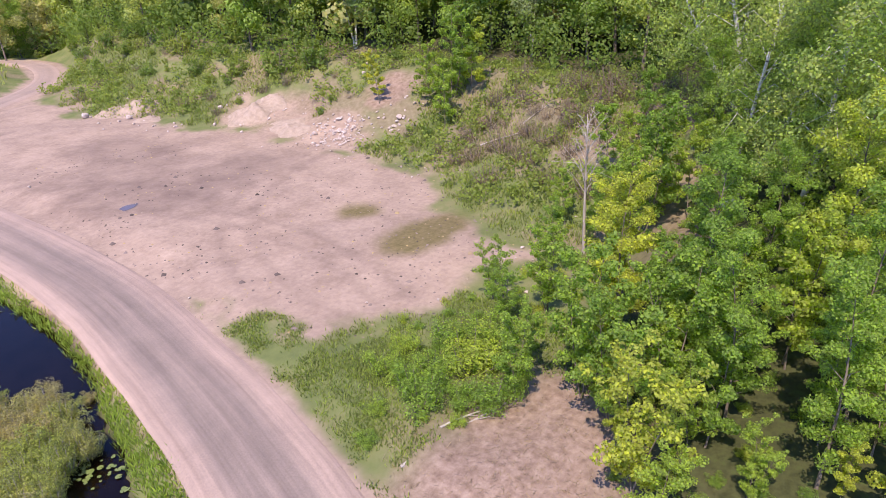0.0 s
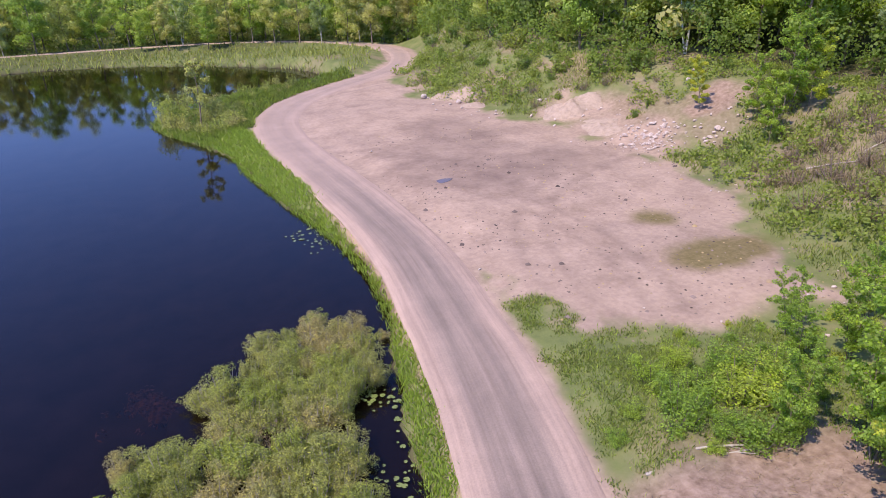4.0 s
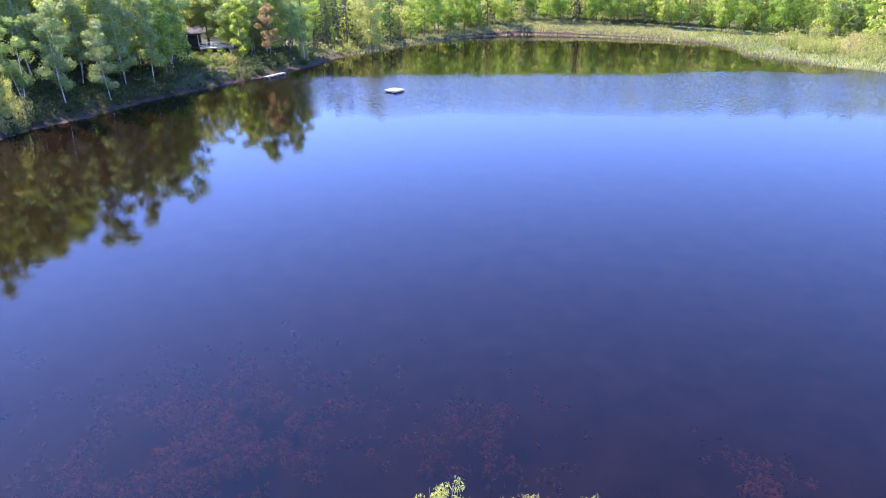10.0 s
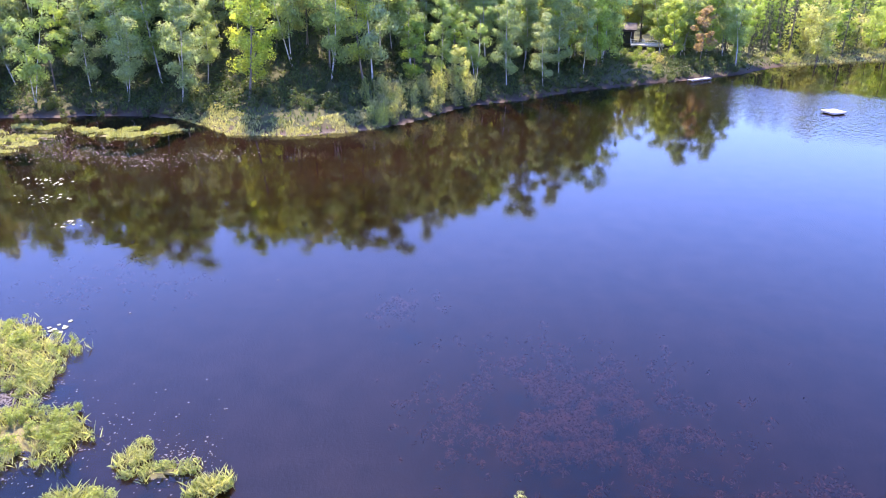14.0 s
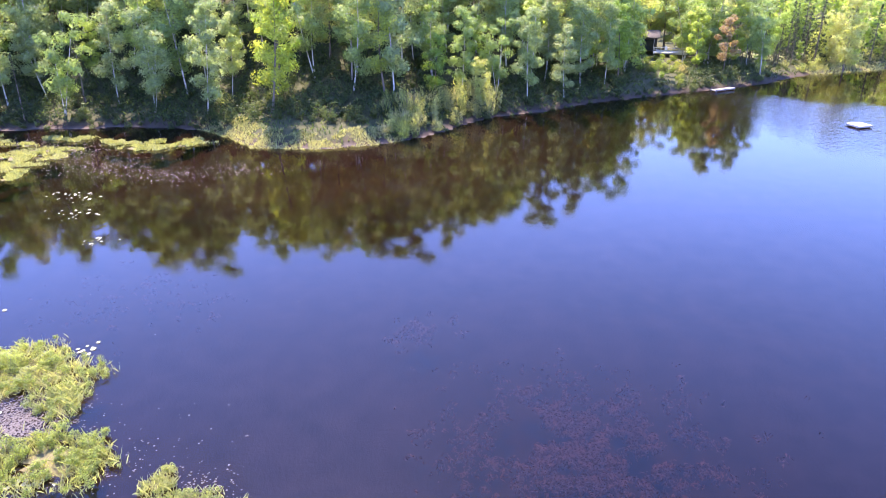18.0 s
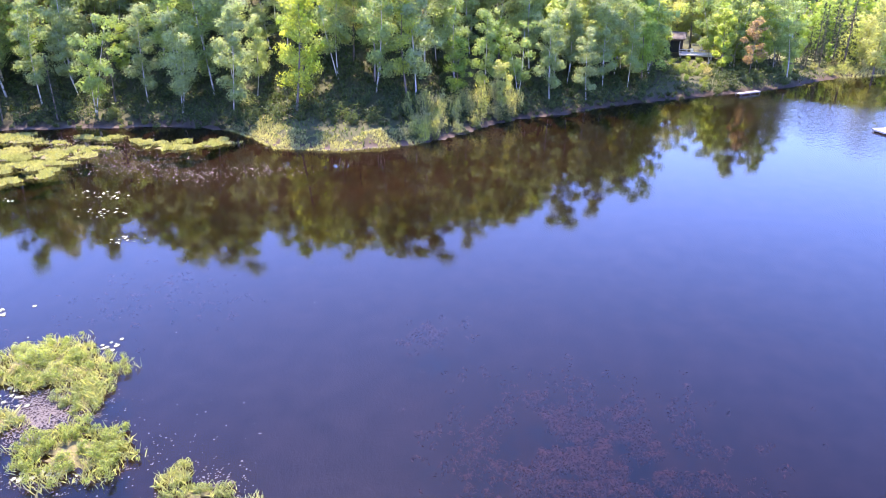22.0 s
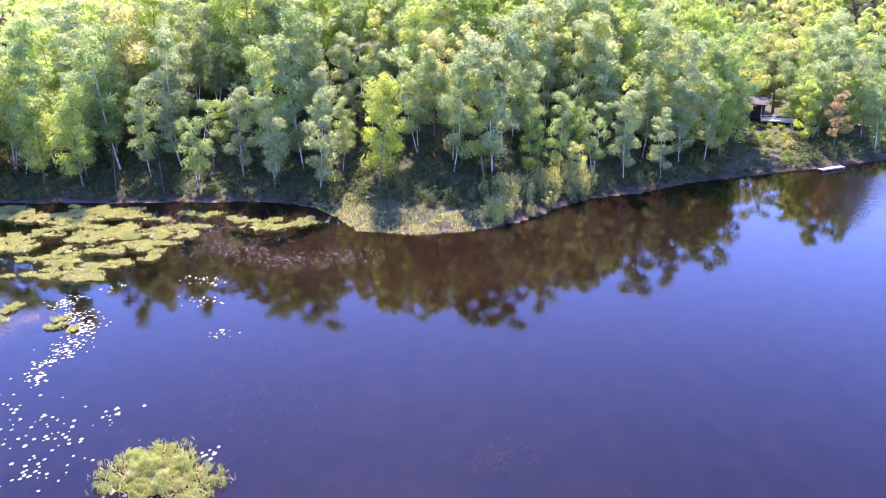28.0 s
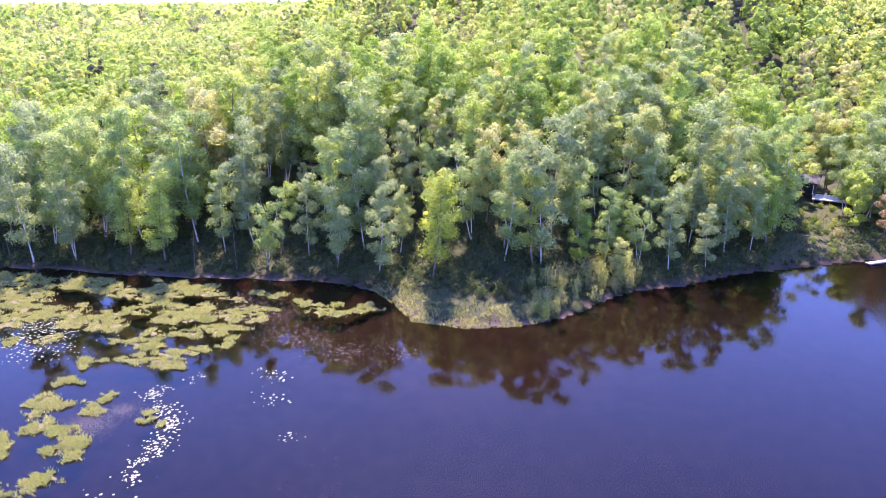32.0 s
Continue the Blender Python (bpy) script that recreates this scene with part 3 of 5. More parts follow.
ground_sheet(), water_sheet(), road_strip()


# ---- plants ----
def tube(points, radii, sides=6):
    """Corners and faces of a tapering round limb along points."""
    p = np.asarray(points, float)
    t = np.gradient(p, axis=0)
    t /= np.linalg.norm(t, axis=1)[:, None] + 1e-9
    a = np.cross(t, [0.31, 0.77, 0.55])
    a /= np.linalg.norm(a, axis=1)[:, None] + 1e-9
    b = np.cross(t, a)
    turn = np.arange(sides) / sides * 2 * np.pi
    ring = a[:, None] * np.cos(turn)[None, :, None] + b[:, None] * np.sin(turn)[None, :, None]
    v = (p[:, None] + ring * np.asarray(radii)[:, None, None]).reshape(-1, 3)
    f = []
    for k in range(len(p) - 1):
        for s in range(sides):
            f.append((k * sides + s, k * sides + (s + 1) % sides, (k + 1) * sides + (s + 1) % sides, (k + 1) * sides + s))
    f.append(tuple(range((len(p) - 1) * sides, len(p) * sides)))
    return v, f


def gather(pieces):
    """Several (corners, faces) as one."""
    v, f, n = [], [], 0
    for pv, pf in pieces:
        v.append(pv)
        f += [tuple(i + n for i in face) for face in pf]
        n += len(pv)
    return np.concatenate(v), f


def leaf_cloud(rng, hearts, radii, count, size, core=None, slim=0.6, droop=0.0, fill=0.33, form=0.9, tone=None, jitter=0.5):
    """Single folded leaves, or sprigs, strewn through round clumps: corners and faces."""
    hearts, radii = np.asarray(hearts, float), np.asarray(radii, float)
    pick = rng.choice(len(hearts), count, p=radii ** 2 / (radii ** 2).sum())
    way = rng.normal(size=(count, 3))
    way /= np.linalg.norm(way, axis=1)[:, None]
    deep = rng.rand(count) ** fill
    at = hearts[pick] + way * (radii[pick] * deep)[:, None] * np.array([1, 1, 0.8])
    core = hearts.mean(0) if core is None else np.asarray(core)
    core = core[pick] if core.ndim == 2 else core
    face = form * way + jitter * rng.normal(size=(count, 3)) + np.array([0, 0, 0.3])
    out = at - core
    face += 0.4 * out / (np.linalg.norm(out, axis=1)[:, None] + 1e-6)
    face /= np.linalg.norm(face, axis=1)[:, None]
    long = np.cross(face, rng.normal(size=(count, 3)))
    long[:, 2] -= droop
    long -= face * (long * face).sum(1)[:, None]
    long /= np.linalg.norm(long, axis=1)[:, None] + 1e-9
    wide = np.cross(face, long)
    s = (size * rng.uniform(0.6, 1.35, count))[:, None]
    v = np.stack([at - long * s * 0.5, at + wide * s * slim * 0.5 + face * s * 0.12, at + long * s * 0.55, at - wide * s * slim * 0.5 + face * s * 0.12], 1).reshape(-1, 3)
    if tone is not None:
        v = v, tone[pick * len(tone) // len(hearts)]
    return v, (np.arange(count)[:, None] * 4 + np.arange(4))


def plant(name, label, category, group=""):
    return tagged(new(name), label, category, group)


def tree(name, rng, tall, leaf, bark, leaves=1400, size=0.4, start=0.38, spread=0.2, lean=0.06, stems=1, limbs=13, girth=0.011, droop=0.0, sides=6, label="", category="tree", lobe=0.085, clumps=(0.6, 1.0), form=0.9, twig=0.33, inner=0):
    """A tapered trunk, or several, with rising limbs that bear clumps of leaves with gaps between."""
    top = plant(name, label, category)
    wood, hearts, sizes = [], [], []
    for s in range(stems):
        high = tall * (1 if s == 0 else rng.uniform(0.75, 0.95))
        tip = np.array([rng.normal() * lean * high, rng.normal() * lean * high, high])
        if stems > 1:
            a = s / stems * 6.28 + rng.rand()
            tip[:2] += np.array([math.cos(a), math.sin(a)]) * high * 0.13
        k = np.linspace(0, 1, 8)[:, None]
        bow = rng.normal(size=3) * 0.03 * high * np.array([1, 1, 0])
        foot = np.array([rng.normal() * 0.12 * (s > 0), rng.normal() * 0.12 * (s > 0), -0.25])
        path = foot + (tip - foot) * k + bow * np.sin(k * 3.14)
        rad = high * girth * (1 - 0.88 * k[:, 0])
        rad[0] *= 1.35
        wood.append(tube(path, rad, sides))
        for i in range(limbs):
            f = start + (0.97 - start) * (i + rng.rand() * 0.7) / limbs
            at = np.array([np.interp(f, k[:, 0], path[:, c]) for c in range(3)])
            a = i * 2.4 + rng.rand() * 0.9
            g = (f - start) / (1 - start)
            length = high * spread * (1.05 - 0.55 * g) * (0.5 + 0.5 * min(1, g * 3)) * rng.uniform(0.65, 1.25)
            rise = 0.35 + 0.7 * g
            end = at + np.array([math.cos(a), math.sin(a), rise]) * length
            mid = (at + end) / 2 + np.array([0, 0, 0.12 * length])
            end[2] -= droop * length
            r = rad[0] * twig * (1 - 0.75 * f)
            wood.append(tube([at, mid, end], [r, r * 0.7, r * 0.25], 4))
            for q in clumps:
                c = at + (end - at) * q + rng.normal(size=3) * 0.09 * length
                c[2] += 0.1 * length * (q < 1)
                hearts.append(c)
                sizes.append(tall * lobe * rng.uniform(0.55, 1.2) * (1.05 - 0.25 * g))
        hearts.append(path[-1] - np.array([0, 0, 0.02 * tall]))
        sizes.append(tall * lobe * 0.75)
    v, f = gather(wood)
    lay("trunk", v, f, bark, top, smooth=True)
    hearts = np.array(hearts)
    v, f = leaf_cloud(rng, hearts, sizes, leaves, size, slim=0.72, core=hearts.mean(0) - np.array([0, 0, 0.1 * tall]), droop=droop, form=form)
    if inner:
        # broad sprays deep in each clump close the crown
        dv, df = leaf_cloud(rng, hearts, np.array(sizes) * 0.6, inner, size * 3.2, slim=0.8, fill=0.6, form=0.3)
        v, f = np.concatenate([v, dv]), np.concatenate([f, df + len(v)])
    lay("crown", v, f, leaf, top)
    return top


def spruce(name, rng, tall, leaves=900, label=""):
    top = plant(name, label, "tree")
    v, f = tube([(0, 0, -0.2), (0, 0, tall * 0.5), (0, 0, tall)], [tall * 0.014, tall * 0.008, 0.01])
    lay("trunk", v, f, BARK, top)
    hearts, sizes = [], []
    for i in range(46):
        k = i / 46
        a, r = i * 2.4, tall * 0.17 * (1 - k) ** 0.85 * rng.uniform(0.7, 1.1)
        for q in (0.45, 1.0):
            hearts.append((math.cos(a) * r * q, math.sin(a) * r * q, tall * (0.1 + 0.88 * k) - 0.25 * r * q))
            sizes.append(0.25 + 0.3 * (1 - k))
    v, f = leaf_cloud(rng, hearts, sizes, leaves, 0.42, core=(0, 0, tall * 0.4), slim=0.3, droop=0.4)
    lay("crown", v, f, NEEDLES, top)
    return top


def shrub(name, rng, wide, tall, leaf, leaves=700, size=0.25, stems=9, label="", bark=None, category="shrub", slim=0.6, full=0.17, form=0.9):
    """Stems that fan out from the ground, with leaf clumps along their upper halves."""
    top = plant(name, label, category)
    wood, hearts, sizes = [], [], []
    for s in range(stems):
        a, r = s * 2.4 + rng.rand(), wide * 0.5 * math.sqrt((s + 0.3) / stems)
        end = np.array([math.cos(a) * r, math.sin(a) * r, tall * (1 - 0.45 * (r / (wide * 0.5)) ** 2) * rng.uniform(0.75, 1.05)])
        foot = np.array([end[0] * 0.25, end[1] * 0.25, -0.1])
        mid = (foot + end) / 2 + np.array([end[0] * 0.12, end[1] * 0.12, 0])
        wood.append(tube([foot, mid, end], [0.03, 0.022, 0.006], 4))
        for q in (0.35, 0.65, 0.95):
            hearts.append(foot + (end - foot) * q + rng.normal(size=3) * 0.06 * wide)
            sizes.append(wide * full * rng.uniform(0.7, 1.25) * (1.15 - 0.3 * q))
    v, f = gather(wood)
    lay("branchwork", v, f, bark or BARK, top)
    v, f = leaf_cloud(rng, hearts, sizes, leaves, size, core=(0, 0, tall * 0.2), slim=slim, form=form)
    v[:, 2] = np.maximum(v[:, 2], 0.02)
    lay("foliage", v, f, leaf, top)
    return top


def stand(x, y, turn=0.0, scale=1.0, sink=0.05, tilt=(0, 0), tall=None):
    """A pose on the ground for a copy."""
    z = max(float(height(np.array([x]), np.array([y]))[0]), -0.12)
    return pose(x, y, z - sink, tilt[0], tilt[1], turn) @ Matrix.Diagonal((scale, scale, scale if tall is None else tall, 1))


def strewn(rng, count, box, keep, gap):
    """Places in a box (x0, x1, y0, y1) that pass keep and stay a gap apart."""
    got = np.zeros((0, 2))
    tries = np.stack([rng.uniform(box[0], box[1], count * 30), rng.uniform(box[2], box[3], count * 30)], 1)
    tries = tries[keep(tries[:, 0], tries[:, 1])]
    for p in tries:
        if len(got) >= count:
            break
        if not len(got) or np.hypot(*(got - p).T).min() > gap:
            got = np.vstack([got, p])
    return got


def blades(rng, places, tall, wide, bend=0.35, lift=0.0, per=1):
    """Upright narrow blades rooted at places on the ground: corners and faces."""
    p = np.repeat(np.asarray(places), per, 0) + rng.normal(size=(len(places) * per, 2)) * 0.12 * (per > 1)
    n = len(p)
    z = height(p[:, 0], p[:, 1])
    z = np.maximum(z, -0.05) + lift
    a = rng.rand(n) * 6.28
    h = tall * rng.uniform(0.55, 1.3, n)
    w = wide * rng.uniform(0.6, 1.3, n)
    side = np.stack([np.cos(a), np.sin(a), 0 * a], 1)
    lean = np.stack([rng.normal(size=n), rng.normal(size=n), 0 * a], 1) * bend * h[:, None]
    root = np.stack([p[:, 0], p[:, 1], z - 0.04], 1)
    up = np.stack([0 * h, 0 * h, h], 1)
    v = np.stack([root - side * w[:, None], root + side * w[:, None], root + up * 0.6 + lean * 0.4 + side * w[:, None] * 0.7, root + up + lean], 1).reshape(-1, 3)
    return v, (np.arange(n)[:, None] * 4 + np.arange(4))


rng = np.random.RandomState(11)


def kinds(make, count):
    return [make(np.random.RandomState(100 + 7 * i), i) for i in range(count)]


# a few trees of each kind, then copies
BIRCHES = kinds(lambda r, i: tree("birch_tree", r, 13.0, LEAF_BIRCH, BIRCH_BARK, 6600, 0.2, 0.2 + 0.06 * (i % 3), 0.17 + 0.02 * (i % 2), 0.07, 1 + (i % 4 == 1), 15 - 5 * (i % 4 == 1), 0.0065, 0.2, label="slender birch with white trunk and pale spring leaves", lobe=0.083, clumps=(0.45, 0.75, 1.0), form=1.7, twig=0.25, inner=170), 7)
BROADS = kinds(lambda r, i: tree("maple_tree", r, 13, LEAF_BROAD, BARK, 6200, 0.24, 0.2, 0.2 + 0.025 * (i % 3), 0.04, 1, 17, 0.011, label="leafy broadleaf tree in bright spring green", lobe=0.1, clumps=(0.5, 1.0), form=1.7, inner=180), 6)
SPRUCES = kinds(lambda r, i: spruce("spruce_tree", r, 15, 1100, label="dark pointed spruce among paler trees"), 2)
WILLOWS = kinds(lambda r, i: shrub("willow_shrub", r, 3.0, 2.0, LEAF_WILLOW, 800, 0.2, 11, label="grey-green willow shrub at the water's edge", slim=0.4), 4)
SHRUBS = kinds(lambda r, i: shrub("leafy_shrub", r, 2.6, 2.3, LEAF_SHRUB, 650, 0.24, 9, label="bushy green shrub on rough ground"), 4)
SAPLINGS = kinds(lambda r, i: tree("maple_sapling", r, 5.6, LEAF_SAPLING, BARK, 5600, 0.115, 0.22, 0.15 + 0.03 * (i % 3), 0.1, 1 + i % 2, 16, 0.007, label="leafy young maple in sunlit green", lobe=0.052, clumps=(0.55, 0.95, 1.3), form=0.4), 6)
SHADED_SHRUBS = kinds(lambda r, i: shrub("alder_shrub", r, 2.6, 2.1, LEAF_SHADED, 1500, 0.16, 12, label="green shrub whose dark leaf colour carries the deep shade"), 4)
DRY = kinds(lambda r, i: shrub("dry_shrub", r, 2.4, 1.6, DRY_STEMS, 420, 0.22, 16, label="brown leafless twiggy shrub", slim=0.15), 3)
NEAR_SHRUBS = kinds(lambda r, i: shrub("leafy_bush", r, 2.6, 2.3, LEAF_SAPLING, 3400, 0.1, 10, label="leafy green bush in the undergrowth"), 4)
THICK_WILLOWS = kinds(lambda r, i: shrub("willow_bush", r, 2.2, 1.9, LEAF_WILLOW, 4400, 0.125, 22, label="grey-green willow bush standing in shallow water", slim=0.3, bark=DEAD_WOOD, full=0.15, form=0.35), 4)
used = {}


def place(pool, i, m, label="", group=""):
    """Sets the pool's own tree down first, and copies of it after."""
    ob = pool[i % len(pool)]
    if ob.name in used:
        ob = copy_thing(ob, m)
    else:
        used[ob.name] = 1
        ob.matrix_basis = m
    return tagged(ob, label, group=group)


# the wooded west slope
def open_view(x, y):
    """Away from the clearing between cabin and lake."""
    return (np.abs(0.248 * (x - 2) + 0.969 * (y + 1)) > 4.2) | (x < -139) | (x > -96)


def slope(x, y):
    d = reach(x, y, LAKE)
    return (d > 1.6) & (d < 46) & (x < -70) & ((y < 47) | (d > 5)) & (y < 68) & open_view(x, y) & ~((x > -83.5) & (y > -33) & (y < 1)) & ~((d < 9) & (np.hypot(x + 113, y - 37) < 9))


n = 0
for x, y in strewn(rng, 290, (-150, -62, -112, 68), slope, 4.0):
    d = float(reach(np.array([x]), np.array([y]), LAKE)[0])
    kind = rng.rand()
    big = (1.12 if y < -35 else 1.0) * rng.uniform(0.8, 1.2) * (0.82 if d < 6 else 1.0)
    big *= 0.55 if y > 47 else 1.0
    pool = BIRCHES if kind < (0.8 if d < 18 else 0.35) and y < 47 else BROADS if kind < (0.95 if y < 47 else 0.6) else SPRUCES
    place(pool, rng.randint(len(pool)), stand(x, y, rng.uniform(0, 360), big, 0.1, (rng.normal() * 3, rng.normal() * 3)), group="trees on the west slope")
# the tree walls round the reed flats and behind the pit
q, t = along(TREELINE, 4.6)
for (x, y), (u, v) in zip(q, t):
    for row in range(2):
        k = 1.5 + row * 5 + rng.uniform(-1.2, 1.2)
        px = x - v * k
        dark = rng.rand()
        pool = SPRUCES if dark > (0.8 if px < -112 else 0.96) else BROADS if dark < 0.9 else BIRCHES
        place(pool, rng.randint(len(pool)), stand(px, y + u * k, rng.uniform(0, 360), rng.uniform(0.85, 1.2) * 0.7, 0.3), group="trees behind the reed flats")
for x, y in strewn(rng, 85, (40, 95, 4, 118), lambda x, y: (backwood(x, y) > 0.5) & (backwood(x, y) < 22) & (reach(x, y, ROUTE, False) > 6), 3.6):
    place(BROADS if rng.rand() < 0.8 else BIRCHES, rng.randint(6), stand(x, y, rng.uniform(0, 360), rng.uniform(0.8, 1.2)), group="trees behind the pit")


def woods(name, rng, places, label, tall=15, per=120, size=1.0, mat=None, low=0.3, wide=1.5, form=1.1, inner=0):
    """Distant crowns, each an upright heap of leaf clumps, as one mass."""
    n = len(places)
    h, grow = tall * rng.uniform(0.7, 1.25, n), rng.uniform(0.75, 1.3, n) * wide
    root = np.stack([places[:, 0], places[:, 1], height(places[:, 0], places[:, 1])], 1)
    k = 12
    g = (np.arange(k) + rng.rand(n, k)) / k
    away = np.arange(k) * 2.4 + rng.rand(n, k) * 1.6
    off = grow[:, None] * 1.45 * np.sqrt(np.sin(3.14 * (0.12 + 0.72 * g))) * rng.uniform(0.55, 1.0, (n, k))
    hearts = np.stack([np.cos(away) * off, np.sin(away) * off, (low + (1 - low) * g) * h[:, None]], 2) + root[:, None]
    size_of = grow[:, None] * 0.85 * (1.05 - 0.2 * g) * rng.uniform(0.7, 1.2, (n, k))
    tone, core = rng.rand(n), np.repeat(root + np.stack([0 * h, 0 * h, 0.35 * h], 1), k, 0)
    (v, tones), f = leaf_cloud(rng, hearts.reshape(-1, 3), size_of.ravel(), n * per, size, core=core, slim=0.85, tone=tone, form=form, jitter=0.35)
    if inner:
        (dv, dt), df = leaf_cloud(rng, hearts.reshape(-1, 3), size_of.ravel() * 0.65, n * inner, size * 3, core=core, slim=0.85, tone=tone, form=0.3, fill=0.6)
        v, f, tones = np.concatenate([v, dv]), np.concatenate([f, df + len(v)]), np.concatenate([tones, dt])
    ob = lay(name, v, f, mat or FOREST)
    ob.data.attributes.new("tone", "FLOAT", "POINT").data.foreach_set("value", np.repeat(tones, 4).astype(np.float32))
    return tagged(ob, label, "forest", kind="stuff")


def sown(rng, box, gap, keep):
    """Places about a gap apart all over a box, each shifted a little from its row."""
    x, y = (a.ravel() for a in np.meshgrid(np.arange(box[0], box[1], gap), np.arange(box[2], box[3], gap)))
    x, y = x + rng.uniform(-0.42, 0.42, len(x)) * gap, y + rng.uniform(-0.42, 0.42, len(x)) * gap
    ok = keep(x, y)
    p = np.stack([x[ok], y[ok]], 1)
    return p[rng.permutation(len(p))]


# distant woods, thinning out with distance into larger heaps
def ring(rng, count, inner, outer, keep):
    r = np.sqrt(rng.uniform(inner ** 2, outer ** 2, count))
    a = rng.uniform(-2.1, 3.2, count)
    x, y = -r * np.sin(a), r * np.cos(a)
    ok = keep(x, y)
    return np.stack([x[ok], y[ok]], 1)


def wild(x, y):
    """Ground that bears distant forest."""
    behind = (reach(x, y, TREELINE, False) > 8) & ((y > 112) | (x < -132)) & (reach(x, y, LAKE) > 22)
    north = behind & (y > 60) & ((y > 150) | (x < -146) | (x > 30))
    west = (x < -62) & (y <= 64) & (reach(x, y, LAKE) > 44)
    east = (x > 70) & (y > -20) & (reach(x, y, LOT) > 34)
    return (north | west | east) & (reach(x, y, ROUTE, False) > 6)


wr = np.random.RandomState(21)
near_woods = sown(wr, (-230, -60, -150, 70), 6.7, lambda x, y: wild(x, y) & open_view(x, y) & (np.hypot(x, y) < 225))
for k, (label, tall) in enumerate((("mixed spring forest covering the hillside", 15), ("pale green birch and aspen forest on the hillside", 14.5), ("yellow-green young forest on the hillside", 14))):
    woods("forest", wr, near_woods[k::3], label, tall, 1250, 0.37, None, 0.28, 1.4, 1.8, 60)
round_about = ring(wr, 3000, 150, 300, lambda x, y: wild(x, y) & ((y > 66) | (x > 0)))
woods("forest", wr, round_about[::3], "distant mixed forest in spring leaf", 12, 120, 0.95)
woods("forest", wr, round_about[1::3], "distant pale green forest", 12, 120, 0.95)
woods("forest", wr, round_about[2::3], "distant yellow-green forest", 12, 120, 0.95)
band = strewn(wr, 330, (-165, 70, 60, 185), lambda x, y: (reach(x, y, TREELINE, False) > 5) & (reach(x, y, TREELINE, False) < 34) & (reach(x, y, LAKE) > 24) & (reach(x, y, ROUTE, False) > 5) & ((y > 128) | (x < -140)), 3.6)
woods("forest", wr, band[::2], "dense leafy forest behind the reed flats", 10.5, 300, 0.6, None, 0.12)
woods("forest", wr, band[1::2], "fresh green forest behind the reed flats", 11, 300, 0.6, None, 0.12)
rear = strewn(wr, 230, (46, 110, -10, 125), lambda x, y: (backwood(x, y) > 3) & (reach(x, y, ROUTE, False) > 6), 3.2)
woods("forest", wr, rear[::2], "dense leafy forest behind the sand pit", 15, 420, 0.62, None, 0.1)
woods("forest", wr, rear[1::2], "sunlit green forest behind the sand pit", 14, 420, 0.62, None, 0.1)
west = sown(wr, (-440, -100, -330, 240), 7.4, lambda x, y: wild(x, y) & (np.hypot(x, y) >= 225) & (np.hypot(x, y) < 440) & (x < -0.3 * np.abs(y)))
for k, label in enumerate(("leafy forest rolling away behind the hill", "pale spring forest rolling away behind the hill", "green forest rolling away behind the hill")):
    woods("forest", wr, west[k::3], label, 15.5, 420, 0.7, None, 0.3, 1.8, 2.2, 30)
def toward_west(x, y, near, far):
    """Ground a given way off behind the west shore, in the quarter that opens over the trees."""
    off = np.hypot(x, y)
    return wild(x, y) & (off >= near) & (off < far) & (x < -0.62 * off)


beyond = sown(wr, (-780, -260, -600, 500), 10.5, lambda x, y: toward_west(x, y, 440, 780))
woods("forest", wr, beyond, "hazy far forest on rolling ground", 16, 150, 1.15, None, 0.3, 2.5, 2.2, 14)
beyond = sown(wr, (-1600, -480, -1200, 1100), 21, lambda x, y: toward_west(x, y, 780, 1600))
woods("forest", wr, beyond, "hazy far forest running to the skyline", 18, 60, 2.1, None, 0.3, 4.2, 2.2, 8)
woods("spruce_forest", wr, ring(wr, 60, 170, 420, lambda x, y: (x < -120) & wild(x, y)), "dark spruces scattered in the far forest", 19, 220, 0.7, NEEDLES)

fill = sown(wr, (-150, -66, -112, 47), 7.4, lambda x, y: (reach(x, y, LAKE) > 22) & (reach(x, y, LAKE) < 46) & (x < -72) & open_view(x, y))
woods("forest", wr, fill, "close-set spring trees on the lake slope", 12.5, 1200, 0.34, None, 0.28, 1.25, 1.8, 60)

fill = strewn(wr, 36, (-140, -88, 6, 47), lambda x, y: (reach(x, y, LAKE) > 8) & (reach(x, y, LAKE) < 20) & open_view(x, y) & (np.hypot(x + 113, y - 37) > 9), 3.4)
woods("forest", wr, fill, "leafy trees crowding the west shore", 10, 560, 0.36, None, 0.25, 1.25, 1.3, 30)

# undergrowth on the west bank, its shade painted in as darker leaves
ur = np.random.RandomState(31)
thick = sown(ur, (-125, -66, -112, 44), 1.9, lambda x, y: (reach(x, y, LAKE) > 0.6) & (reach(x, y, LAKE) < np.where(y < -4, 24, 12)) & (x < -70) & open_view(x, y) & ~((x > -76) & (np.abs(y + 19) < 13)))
woods("alder_undergrowth", ur, thick, "low undergrowth, the bank's shade put into its dark colour", 1.5, 95, 0.22, LEAF_SHADED, 0.1, 0.5)
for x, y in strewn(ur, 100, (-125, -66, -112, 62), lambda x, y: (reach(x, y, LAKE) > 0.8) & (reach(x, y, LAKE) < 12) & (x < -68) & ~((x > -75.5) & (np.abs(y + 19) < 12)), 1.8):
    place(SHADED_SHRUBS if ur.rand() < 0.9 else WILLOWS, ur.randint(4), stand(x, y, ur.uniform(0, 360), ur.uniform(0.5, 1.2)), group="undergrowth on the west bank")
